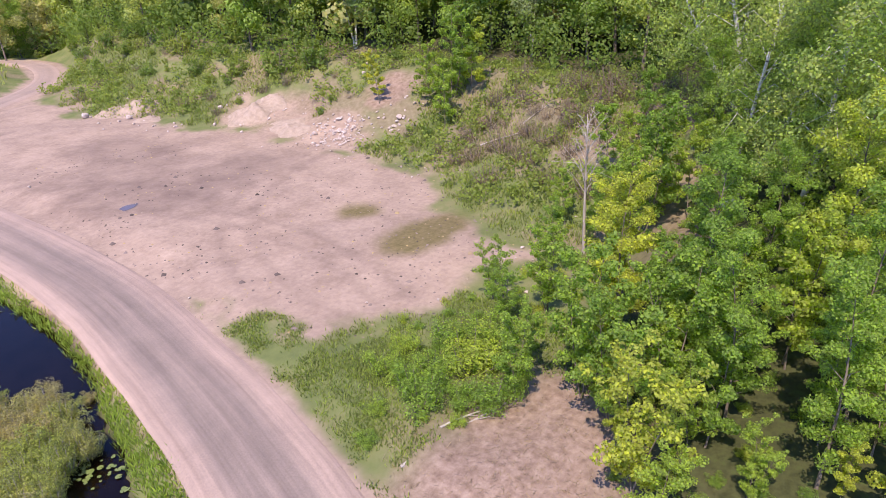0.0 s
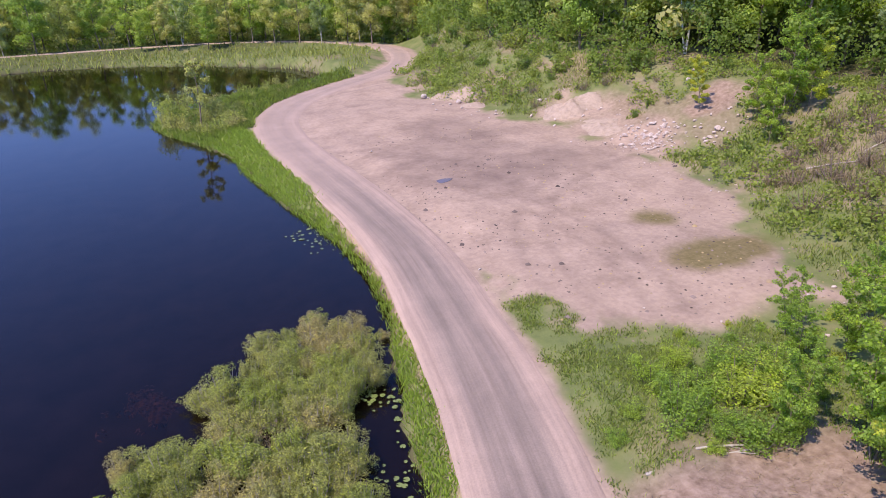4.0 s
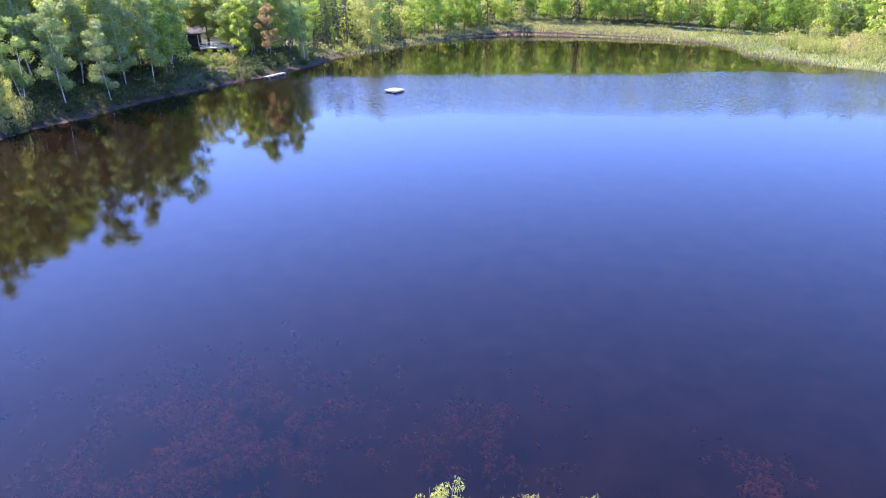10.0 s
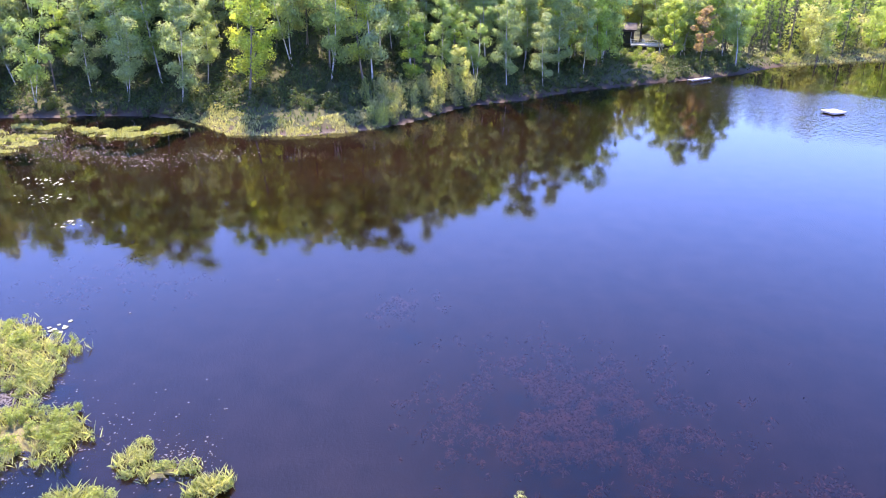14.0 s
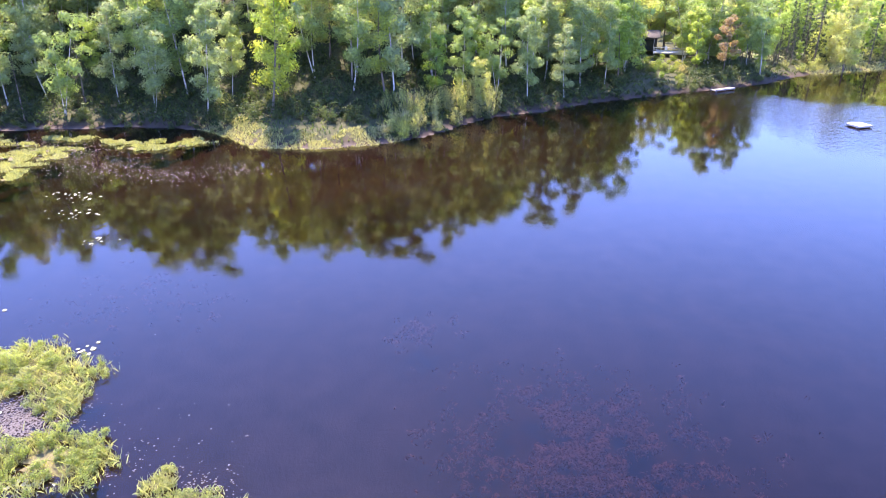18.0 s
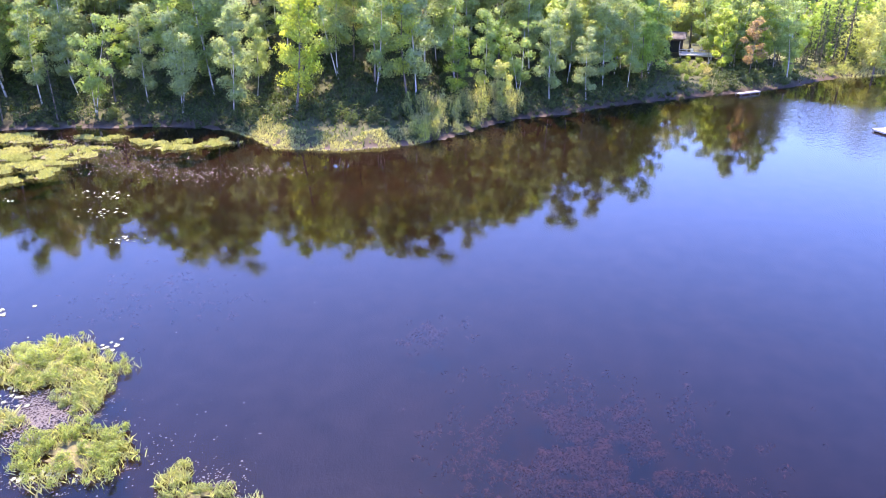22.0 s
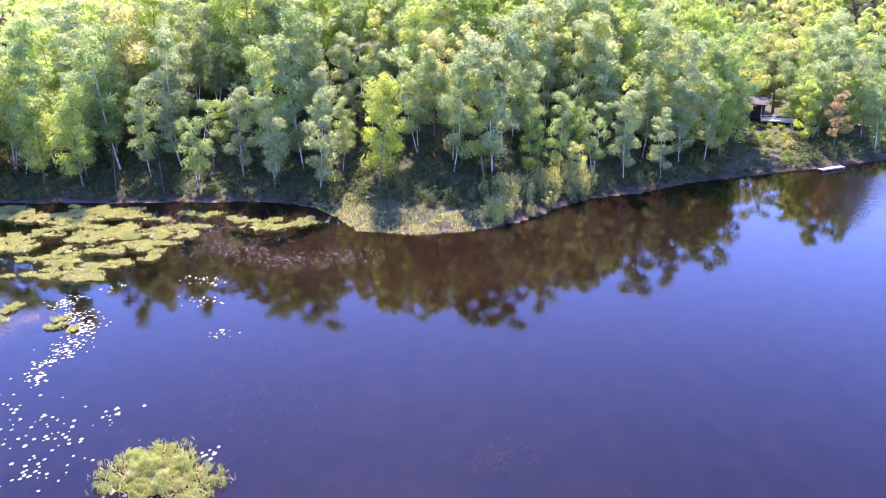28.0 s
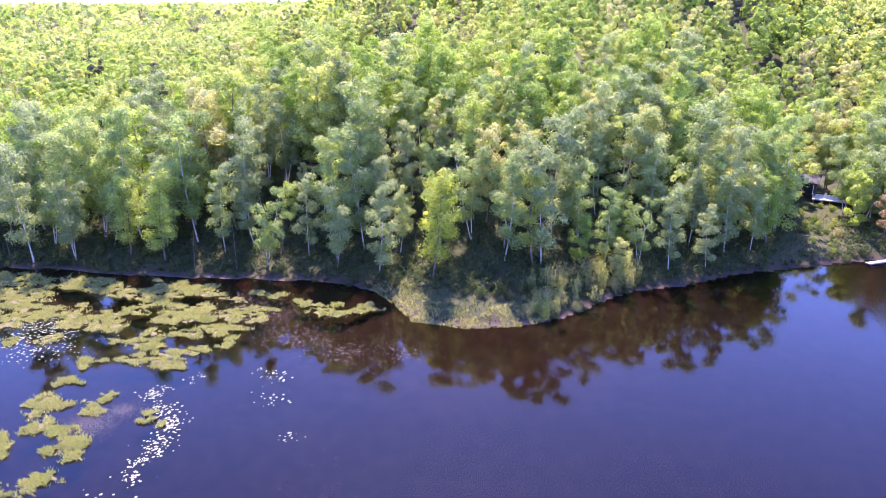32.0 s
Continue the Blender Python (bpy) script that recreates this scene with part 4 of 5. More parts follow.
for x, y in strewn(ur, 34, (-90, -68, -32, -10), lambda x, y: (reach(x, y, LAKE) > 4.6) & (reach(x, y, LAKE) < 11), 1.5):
    place(SHADED_SHRUBS, ur.randint(4), stand(x, y, ur.uniform(0, 360), ur.uniform(0.6, 1.2), tall=ur.uniform(0.6, 1.2)), group="dark bushes behind the spit")
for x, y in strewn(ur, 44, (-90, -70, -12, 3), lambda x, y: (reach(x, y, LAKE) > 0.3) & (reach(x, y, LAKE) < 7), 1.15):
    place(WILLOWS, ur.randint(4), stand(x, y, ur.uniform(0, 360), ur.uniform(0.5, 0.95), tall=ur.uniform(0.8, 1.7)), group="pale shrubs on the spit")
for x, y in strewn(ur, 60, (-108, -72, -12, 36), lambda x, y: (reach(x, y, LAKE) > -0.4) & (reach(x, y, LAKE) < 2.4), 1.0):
    place(SHADED_SHRUBS, ur.randint(4), stand(x, y, ur.uniform(0, 360), ur.uniform(0.35, 0.75)), group="bushes overhanging the west shore")
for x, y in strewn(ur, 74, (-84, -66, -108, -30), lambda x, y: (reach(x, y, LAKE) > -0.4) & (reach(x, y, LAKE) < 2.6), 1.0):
    place(SHADED_SHRUBS, ur.randint(4), stand(x, y, ur.uniform(0, 360), ur.uniform(0.4, 0.8)), group="bushes overhanging the west shore")
edge = along(TREELINE, 2.0)[0] + ur.normal(size=along(TREELINE, 2.0)[0].shape) * 0.9
woods("scrub", ur, edge, "leafy scrub along the forest edge", 4.2, 130, 0.36, LEAF_SHRUB, 0.05, 1.0)
edge = along(TREELINE, 2.6)[0] + ur.normal(size=along(TREELINE, 2.6)[0].shape) * 0.8
woods("leafy_fringe", ur, edge, "young broadleaf trees in leaf down to the ground", 7.5, 320, 0.42, FOREST, 0.06, 1.25)
edge = strewn(ur, 90, (44, 68, 6, 110), lambda x, y: (backwood(x, y) > -1) & (backwood(x, y) < 4) & (reach(x, y, ROUTE, False) > 4.5), 1.8)
woods("scrub", ur, edge, "leafy scrub under the trees behind the pit", 4.5, 240, 0.27, LEAF_SHRUB, 0.1, 1.0)

for x, y in strewn(ur, 26, (-131, -106, 22, 38), lambda x, y: ~open_view(x, y) & (reach(x, y, LAKE) > 1.5), 1.7):
    place(SHRUBS, ur.randint(4), stand(x, y, ur.uniform(0, 360), ur.uniform(0.5, 0.85)), group="bushes below the cabin")
for x, y in strewn(ur, 30, (-143, -104, 44, 66), lambda x, y: (reach(x, y, LAKE) > 0.8) & (reach(x, y, LAKE) < 7), 1.6):
    place(SHADED_SHRUBS if ur.rand() < 0.6 else WILLOWS, ur.randint(4), stand(x, y, ur.uniform(0, 360), ur.uniform(0.4, 0.95)), group="bushes on the far shore")
for x, y in strewn(ur, 30, (-148, -114, 46, 84), lambda x, y: (reach(x, y, LAKE) > 4.5) & (reach(x, y, LAKE) < 17) & ((y < 68) | (reach(x, y, LAKE) > 12)), 2.4):
    place(SPRUCES, ur.randint(2), stand(x, y, ur.uniform(0, 360), ur.uniform(0.5, 0.85)), group="spruces by the far shore")


# trees that stand out
def lone(name, seed, x, y, tall, leaf, bark, label, **more):
    ob = tree(name, np.random.RandomState(seed), tall, leaf, bark, label=label, **more)
    ob.matrix_basis = stand(x, y, seed * 40)
    return ob


lone("yellow_tree", 3, -79.5, -25.6, 14.0, LEAF_YELLOW, BARK, "slim tree in bright yellow-green young leaf", leaves=5200, size=0.22, start=0.2, spread=0.19, limbs=17, lobe=0.09, inner=120)
lone("aspen_tree", 4, -84.5, -12.5, 13, LEAF_FRESH, BARK, "narrow fresh green aspen among birches", leaves=4200, size=0.22, start=0.25, spread=0.15)
lone("amber_tree", 5, -146, 38, 12.5, LEAF_AMBER, BARK, "rounded amber-flowering tree beside the cabin", leaves=5200, size=0.26, start=0.4, spread=0.3, limbs=18, lobe=0.12, inner=120)
lone("budding_tree", 6, -113, 39, 8.5, LEAF_RUST, BARK, "rust-coloured budding tree above the dock", leaves=1600, size=0.3, start=0.3, spread=0.24)
lone("aspen_tree", 7, -117, 36, 9.5, LEAF_FRESH, BARK, "light green aspen beside the dock", leaves=5600, size=0.22, start=0.15, spread=0.22, inner=100)
lone("aspen_tree", 8, -118, 42, 10.5, LEAF_FRESH, BARK, "broad light green aspen near the shore", leaves=5600, size=0.22, start=0.2, spread=0.26, inner=100)
lone("aspen_tree", 9, -124, 40, 11, LEAF_BIRCH, BIRCH_BARK, "pale green aspen behind the dock", leaves=5600, size=0.22, start=0.2, spread=0.24, inner=100)


# ---- sand pit ----
def boulder(seed, squash):
    bm = bmesh.new()
    bmesh.ops.create_icosphere(bm, subdivisions=2, radius=0.5)
    r = random.Random(seed)
    cuts = [(Vector((r.gauss(0, 1), r.gauss(0, 1), r.gauss(0, 1))).normalized(), r.uniform(0.26, 0.42)) for _ in range(9)]
    for v in bm.verts:
        for way, far in cuts:
            over = v.co.dot(way) - far
            if over > 0:
                v.co -= way * over * 0.92
        v.co *= 1 + 0.05 * noise.noise(v.co * 5 + Vector((seed, 0, 0)))
        v.co.z *= squash
    me = bpy.data.meshes.new("boulder")
    bm.to_mesh(me)
    bm.free()
    me.materials.append(ROCK)
    return tagged(new("boulder", me), "pale angular broken rock lying on sand", "rock", "rocks round the pit")


BOULDERS = [boulder(i, 0.6 + 0.08 * i) for i in range(4)]
br = np.random.RandomState(41)


def rocks(count, x, y, rx, ry, small, large, label=""):
    for k in range(count):
        px, py = x + br.normal() * rx, y + br.normal() * ry
        s = br.uniform(small, large) * (1.6 if br.rand() > 0.9 else 1)
        m = stand(px, py, 0, 1, 0) @ pose(0, 0, 0.12 * s, br.uniform(-20, 20), br.uniform(-20, 20), br.uniform(0, 360)) @ Matrix.Diagonal((s * br.uniform(0.8, 1.3), s, s, 1))
        place(BOULDERS, br.randint(4), m, label)


for x, y in strewn(br, 46, (35, 50, 12, 29), lambda x, y: (reach(x, y, LOT) > 3) & (backwood(x, y) < -3), 1.5):
    place(DRY, br.randint(3), stand(x, y, br.uniform(0, 360), br.uniform(0.7, 1.3)), "brown tangle of dead brush on the bank")
rocks(90, 39.8, 41.2, 1.3, 1.5, 0.22, 0.7, "pink broken rock in a spill below the bank")
rocks(90, 39.2, 40.4, 1.5, 1.0, 0.2, 0.5, "pink broken rock in a spill below the bank")
rocks(26, 36.2, 33.0, 0.9, 4.0, 0.12, 0.35, "pale stone in weeds along the pit's edge")
rocks(24, 42.2, 37.4, 1.3, 1.2, 0.3, 0.85, "white boulder in the grassy bank")
rocks(60, 40.2, 51.5, 1.4, 2.2, 0.2, 0.6, "pale stone on a heap of sand")
rocks(26, 34.4, 61, 1.6, 4, 0.25, 0.6)
rocks(12, 29, 17.5, 2.6, 0.8, 0.12, 0.4, "pale stone at the pit's edge")
rocks(8, 26.5, 14.5, 1.5, 1.0, 0.2, 0.5, "pale stone lying among shrubs")
for x, y, s in ((35, 24.1, 0.35), (20.5, 20.5, 0.32), (28, 17.7, 0.4), (19.1, 50.2, 0.5), (20.9, 16.4, 0.2), (16.2, 28, 0.34), (47, 44.6, 1.1), (48.5, 45.5, 0.8), (31.5, 66, 1.6), (33.5, 62, 1.3)):
    rocks(1, x, y, 0, 0, s, s)


def pebbles():
    n = 2600
    x, y = br.uniform(15, 38, n), br.uniform(15, 60, n)
    ok = (reach(x, y, LOT) < 1.5) & (rolling(x, y, 5, 3) + 0.25 * (y < 27) > 0.5)
    x, y = x[ok], y[ok]
    n, s = len(x), br.uniform(0.03, 0.1, len(x))
    s = np.where(br.rand(n) > 0.97, s * 2.2, s)
    z = height(x, y)
    base = np.array([(1, 0, 0.1), (0.2, 0.9, 0.05), (-0.9, 0.3, 0.1), (-0.3, -0.9, 0.1), (0.1, 0, 0.75)])
    turn = br.rand(n) * 6.28
    c, t = np.cos(turn)[:, None], np.sin(turn)[:, None]
    bx, by, bz = (base[None, :, k] * np.ones((n, 1)) for k in range(3))
    v = np.stack([x[:, None] + (bx * c - by * t) * s[:, None], y[:, None] + (bx * t + by * c) * s[:, None], z[:, None] + bz * s[:, None] - 0.01], 2).reshape(-1, 3)
    k = np.arange(n)[:, None] * 5
    f = np.concatenate([k + np.array(q) for q in ((0, 1, 4), (1, 2, 4), (2, 3, 4), (3, 0, 4))])
    return tagged(lay("pebbles", v, f, PEBBLE), "dark and pale pebbles strewn over sand", "gravel", kind="stuff")


def heap(x, y, rx, ry, tall, label):
    """A soft cone of tipped sand."""
    n = 44
    g = np.linspace(-1.35, 1.35, n)
    u, v = (a.ravel() for a in np.meshgrid(g, g))
    px, py = x + u * rx, y + v * ry
    r = np.hypot(u, v) + 1.1 * (rolling(px, py, 1.7, 4) - 0.5)
    z = height(px, py) - 0.06 + tall * np.clip(1 - r, 0, 1) ** 1.1 * (1 + 0.9 * (rolling(px, py, 0.7, 3) - 0.5)) - 0.15 * (r > 0.97)
    i = (np.arange(n - 1)[:, None] * n + np.arange(n - 1)[None]).ravel()
    ob = lay("tipped_sand", np.stack([px, py, z], 1), np.stack([i, i + 1, i + 1 + n, i + n], 1), SAND, smooth=True)
    return tagged(ob, label, "sand", "tipped sand at the bank")


pebbles()
for x, y, rx, ry, t in ((40, 51.8, 2.4, 2.2, 1.2), (38.8, 46.2, 1.7, 2.6, 0.6), (33.6, 65, 1.8, 1.4, 0.5), (34.6, 60.2, 1.8, 1.4, 0.45), (35.2, 63.5, 2.0, 1.6, 0.8)):
    heap(x, y, rx, ry, t, "pale pink heap of sand and stones")


def puddle():
    a = np.linspace(0, 2 * np.pi, 28)[:-1]
    r = 1 + 0.12 * np.sin(3 * a + 1) + 0.06 * np.sin(5 * a)
    x, y = 20.9 + np.cos(a) * r * 0.6 + np.sin(a) * 0.15, 41.0 + np.sin(a) * r * 0.4
    v = np.stack([x, y, np.full(27, float(height(x, y).max()) + 0.008)], 1)
    return tagged(lay("puddle", v, [tuple(range(27))], PUDDLE), "shallow rain puddle in the sand", "water", kind="structure")


puddle()

def stony(x, y):
    return (np.hypot(x - 40, y - 41) < 4.2) | (np.hypot(x - 42, y - 37.4) < 2.8) | (np.hypot(x - 40, y - 50) < 4.5) | (np.hypot(x - 45.6, y - 40.4) < 2.6)


scrub = strewn(br, 330, (30, 64, 13, 88), lambda x, y: (reach(x, y, LOT) > 1.6) & ((y < 66) | (past_road(x, y) > 4)) & (backwood(x, y) < 0) & (rolling(x, y, 6, 3) > 0.4) & ~stony(x, y), 1.0)
woods("bank_scrub", br, scrub, "low tangled scrub and weeds on the bank", 0.9, 70, 0.2, LEAF_SHRUB, 0.1, 0.42)
# shrubs and saplings on the bank
for x, y in strewn(br, 95, (30, 62, 14, 84), lambda x, y: (reach(x, y, LOT) > 2.6) & ((y < 66) | (past_road(x, y) > 5)) & (backwood(x, y) < 0) & (rolling(x, y, 7, 3) > 0.42) & (x > 33 - 0.02 * y) & ~stony(x, y), 1.7):
    s = br.uniform(0.35, 0.85)
    place(SHRUBS if br.rand() < (0.5 if y > 28 else 0.2) else DRY, br.randint(4), stand(x, y, br.uniform(0, 360), s, tall=s * br.uniform(0.7, 1.2)), group="shrubs on the bank")
for x, y, s in ((46.5, 50.6, 2.1), (48.8, 53.2, 2.3), (45.2, 54.4, 1.7), (50.5, 56.5, 2.2), (43.5, 58.5, 1.3), (42, 63, 1.2), (40, 68, 1.2), (39.5, 73, 1.1), (44, 68, 1.6), (48, 64, 2.0), (43, 77, 1.3), (47, 80, 1.5), (50, 88, 1.6), (51, 96, 1.5)):
    place(SHRUBS, br.randint(4), stand(x, y, br.uniform(0, 360), s, tall=s * 0.95), "large rounded green willow bush on the bank")
for x, y, s in ((43.8, 40, 0.75), (44.4, 34.8, 0.85), (45.3, 33.6, 1.3), (46.6, 32.4, 1.2), (43.2, 33.3, 0.7), (42, 31.8, 0.9)):
    place(SAPLINGS, br.randint(6), stand(x, y, br.uniform(0, 360), s), "bright green sapling on the stony bank")
for x, y in strewn(br, 26, (38, 58, 74, 112), lambda x, y: (reach(x, y, ROUTE, False) > 3.5) & (reach(x, y, ROUTE, False) < 11) & (past_road(x, y) > 3), 2.2):
    s = br.uniform(0.8, 1.5)
    conifer = br.rand() > 0.75
    place(SPRUCES if conifer else SHRUBS, br.randint(4), stand(x, y, br.uniform(0, 360), s * (0.25 if conifer else 1.0)), group="bushes by the bend")


# ---- the wood beside the road ----
nr = np.random.RandomState(51)
ASPENS = kinds(lambda r, i: tree("aspen_tree", r, 9.0, LEAF_SAPLING, BARK, 12500, 0.1, 0.2, 0.15, 0.07, 1, 24, 0.008, label="young aspen in loose green leaf", lobe=0.05, clumps=(0.6, 0.9, 1.2), form=0.5), 4)
GREAT = kinds(lambda r, i: tree("birch_tree", r, 17.0, LEAF_NEAR_BIRCH, BIRCH_BARK, 21000, 0.12, 0.2, 0.2, 0.1, 1 + (i == 1), 30, 0.0085, 0.45, 8, label="tall leaning birch with white trunk and hanging twigs", lobe=0.055, clumps=(0.45, 0.75, 1.05), form=0.4, twig=0.2), 3)


def bearing(x, y):
    """Degrees clockwise from the road's run, seen from the bend of the shore."""
    return np.degrees(np.arctan2(x - 0.6, y - 1.0))


def copse(x, y):
    return (reach(x, y, LOT) > 1.2) & (reach(x, y, ROUTE, False) > 5.2) & (np.hypot((x - 14.2) / 1.3, y - 9.0) > 2.9)


for x, y, s in ((30.5, 5.2, 1.0), (34.5, 2.2, 1.08), (29.5, 1.2, 0.95), (37, 6.4, 1.08), (33.5, -2.5, 1.05), (40.5, 9.4, 1.02), (27, -3.5, 0.9), (42, 3.5, 1.1), (33, 8.6, 0.8), (38, -1, 1.0), (45, 8, 1.05), (24.5, -6, 0.9)):
    place(GREAT, nr.randint(3), stand(x, y, nr.uniform(0, 360), s, tilt=(nr.normal() * 5, nr.normal() * 5)), group="birches beside the road")
for x, y in strewn(nr, 26, (18, 44, -6, 15), lambda x, y: copse(x, y) & (bearing(x, y) > 68), 2.0):
    b = float(bearing(x, y))
    place(ASPENS, nr.randint(4), stand(x, y, nr.uniform(0, 360), nr.uniform(0.6, 0.8) if b < 75 else nr.uniform(0.7, 1.1)), group="aspens beside the road")
for x, y in strewn(nr, 66, (14.5, 40, -5, 17), lambda x, y: copse(x, y) & (bearing(x, y) > 57), 1.7):
    b = float(bearing(x, y))
    s = nr.uniform(0.5, 0.78) if b < 64 else nr.uniform(0.65, 1.05)
    s *= 0.75 if math.hypot(x, y) < 18.5 else 1
    place(SAPLINGS, nr.randint(6), stand(x, y, nr.uniform(0, 360), s), group="saplings beside the road")
for x, y in strewn(nr, 20, (15.5, 27, -2, 10), lambda x, y: copse(x, y) & (bearing(x, y) > 62) & (np.hypot(x - 14, y - 9) > 3.6), 1.9):
    place(SAPLINGS, nr.randint(6), stand(x, y, nr.uniform(0, 360), nr.uniform(0.55, 0.95)), group="saplings beside the road")
for x, y in strewn(nr, 110, (13, 34, 1, 19), lambda x, y: copse(x, y) & (reach(x, y, LOT) > 1.0) & (bearing(x, y) > 48), 1.0):
    b = float(bearing(x, y))
    s = nr.uniform(0.45, 0.8) if b < 56 else nr.uniform(0.4, 0.75)
    place(NEAR_SHRUBS, nr.randint(4), stand(x, y, nr.uniform(0, 360), s, tall=s * 0.9), group="low bushes beside the road")
for x, y, s in ((16.5, 15.7, 1.1), (15.8, 13.6, 1.4), (17.4, 14.4, 1.4), (18.7, 13.4, 1.7), (17.2, 11.6, 1.3), (19.6, 15.0, 1.2), (16.6, 12.4, 1.0), (18.1, 16.2, 0.9), (20.6, 13.6, 1.5), (14.6, 14.6, 0.7), (13.5, 14.1, 0.6)):
    place(NEAR_SHRUBS, nr.randint(4), stand(x, y, nr.uniform(0, 360), s * 1.4, tall=s * nr.uniform(1.0, 1.4)), "rounded yellow-green bush on the rough verge", group="bushes on the verge")
place(NEAR_SHRUBS, 1, stand(20.1, 18.0, 20, 0.42, tall=0.62), "small dense bush at the edge of the sand")
place(NEAR_SHRUBS, 2, stand(22.6, 17.6, 90, 0.34, tall=0.45), "small dense bush at the edge of the sand")


def snag(x, y, tall, label, seed=2, limbs=24, thick=0.1):
    """A dead tree: bare trunk and forked grey branches."""
    r = np.random.RandomState(seed)
    top = plant("dead_tree", label, "tree")
    k = np.linspace(0, 1, 9)[:, None]
    path = np.array([0, 0, -0.2]) + k * np.array([-0.35, 0.2, tall]) + np.sin(k * 5) * np.array([0.08, 0.05, 0])
    v, f = tube(path, thick * (1 - 0.85 * k[:, 0]), 8)
    lay("trunk", v, f, DEAD_WOOD, top, smooth=True)
    for i in range(limbs):
        g = 0.45 + 0.5 * i / limbs
        at = np.array([np.interp(g, k[:, 0], path[:, c]) for c in range(3)])
        a, n = i * 2.4, tall * 0.24 * (1.25 - g) * r.uniform(0.6, 1.3)
        end = at + np.array([math.cos(a), math.sin(a), 1.25]) * n
        bits = [tube([at, (at + end) / 2 + [0, 0, 0.08 * n], end], [0.022, 0.014, 0.005], 4)]
        for q in (0.3, 0.45, 0.6, 0.75, 0.9):
            p = at + (end - at) * q
            bits.append(tube([p, p + r.normal(size=3) * 0.28 * n + [0, 0, 0.2 * n]], [0.012, 0.004], 3))
        v, f = gather(bits)
        lay("branch", v, f, DEAD_WOOD, top)
    top.matrix_basis = stand(x, y)
    return top


snag(30.2, 14.3, 7.6, "bare grey dead tree with forked branches")
snag(86.5 * -1, -17.0, 9.5, "bare white dead trunk at the wood's edge", 5, 5, 0.14)


def log(x, y, turn, length, thick, label, lift=0.1):
    r = np.random.RandomState(int(abs(x * 10)))
    k = np.linspace(0, 1, 7)[:, None]
    p = k * np.array([length, 0, 0]) + np.sin(k * 4) * np.array([0, 0.06 * length * 0.3, 0.02])
    bits = [tube(p, thick * (1 - 0.6 * k[:, 0]), 7)]
    for q in (0.45, 0.7, 0.85):
        at = np.array([q * length, 0, 0])
        bits.append(tube([at, at + np.array([0.35, r.choice([-0.4, 0.4]), 0.2]) * length * 0.25], [thick * 0.35, thick * 0.1], 4))
    v, f = gather(bits)
    ob = lay("fallen_log", v, f, DEAD_WOOD, smooth=True)
    a, b = (float(height(np.array([x + math.cos(radians(turn)) * d]), np.array([y + math.sin(radians(turn)) * d]))[0]) for d in (0, length))
    ob.matrix_basis = pose(x, y, a + thick * 0.7, 0, -math.degrees(math.atan2(b - a, length)), turn)
    return tagged(ob, label, "log", "fallen logs")


log(13.2, 12.4, -15, 4.6, 0.06, "thin bleached trunk lying on bare earth")
log(15.2, 12.3, -25, 2.6, 0.05, "bleached branch lying on bare earth")
log(18.5, 12.6, 30, 3.0, 0.06, "fallen pale trunk among bushes")
log(40.5, 27.5, -60, 3.2, 0.07, "grey branch on the stony bank")
log(43, 25.5, -30, 2.6, 0.06, "grey branch on the stony bank")
log(3.9, 20.6, 12, 1.3, 0.045, "broken white stem showing in the thicket")
log(5.2, 19.3, 100, 0.9, 0.04, "broken pale stem in the thicket")


def twigs():
    """Dry litter of twigs and stalks on the bare slope."""
    n = 1100
    x, y = 14.6 + nr.normal(size=n) * 2.2, 9.0 + nr.normal(size=n) * 1.7
    z = height(x, y)
    a, s = nr.rand(n) * 6.28, nr.uniform(0.05, 0.26, n)
    d = np.stack([np.cos(a), np.sin(a), nr.normal(size=n) * 0.25], 1) * s[:, None]
    w = np.stack([-np.sin(a), np.cos(a), 0 * a], 1) * 0.006
    p = np.stack([x, y, z + 0.03], 1)
    v = np.stack([p - w, p + w, p + d + w, p + d - w], 1).reshape(-1, 3)
    return tagged(lay("twig_litter", v, (np.arange(n)[:, None] * 4 + np.arange(4)), DRY_STEMS), "dry stalks and twigs on bare brown earth", "litter", kind="stuff")


twigs()

# ---- the willow thicket in the shallows ----
tr = np.random.RandomState(61)
for x, y in strewn(tr, 300, (-15, 9, -4, 29), lambda x, y: (reach(x, y, THICKET) < -0.6) & (np.hypot(x, y) > 8.5) & (y > 13.5), 0.78):
    s = tr.uniform(0.6, 1.0)
    if tr.rand() < 0.05 and reach(np.array([x]), np.array([y]), THICKET)[0] < -1.6:
        place(DRY, tr.randint(3), stand(x, y, tr.uniform(0, 360), s, 0, tall=tr.uniform(0.8, 1.1)), "dry brown willow stems in the thicket")
        continue
    place(THICK_WILLOWS, tr.randint(4), stand(x, y, tr.uniform(0, 360), s, 0, tall=tr.uniform(0.65, 0.95)), group="willows in the shallows")
for x, y, s in ((-11.6, 7.7, 1.75), (-10.2, 9.4, 1.75), (-8.6, 10.7, 1.66), (-13.3, 0.3, 1.66), (-12.9, 1.7, 1.5)):
    place(THICK_WILLOWS, tr.randint(4), stand(x, y, tr.uniform(0, 360), 0.9, 0, tall=s), "tall willow with pale catkin tips")
place(THICK_WILLOWS, 2, stand(9.9, 26.0, 10, 0.4, 0), "small round willow standing in water")
place([shrub("yellow_willow", np.random.RandomState(9), 2.0, 2.0, LEAF_YELLOW, 2000, 0.12, 10, label="bright yellow-green willow bush", slim=0.4)], 0, stand(-2.5, 18.9, 0, 1.0, 0))

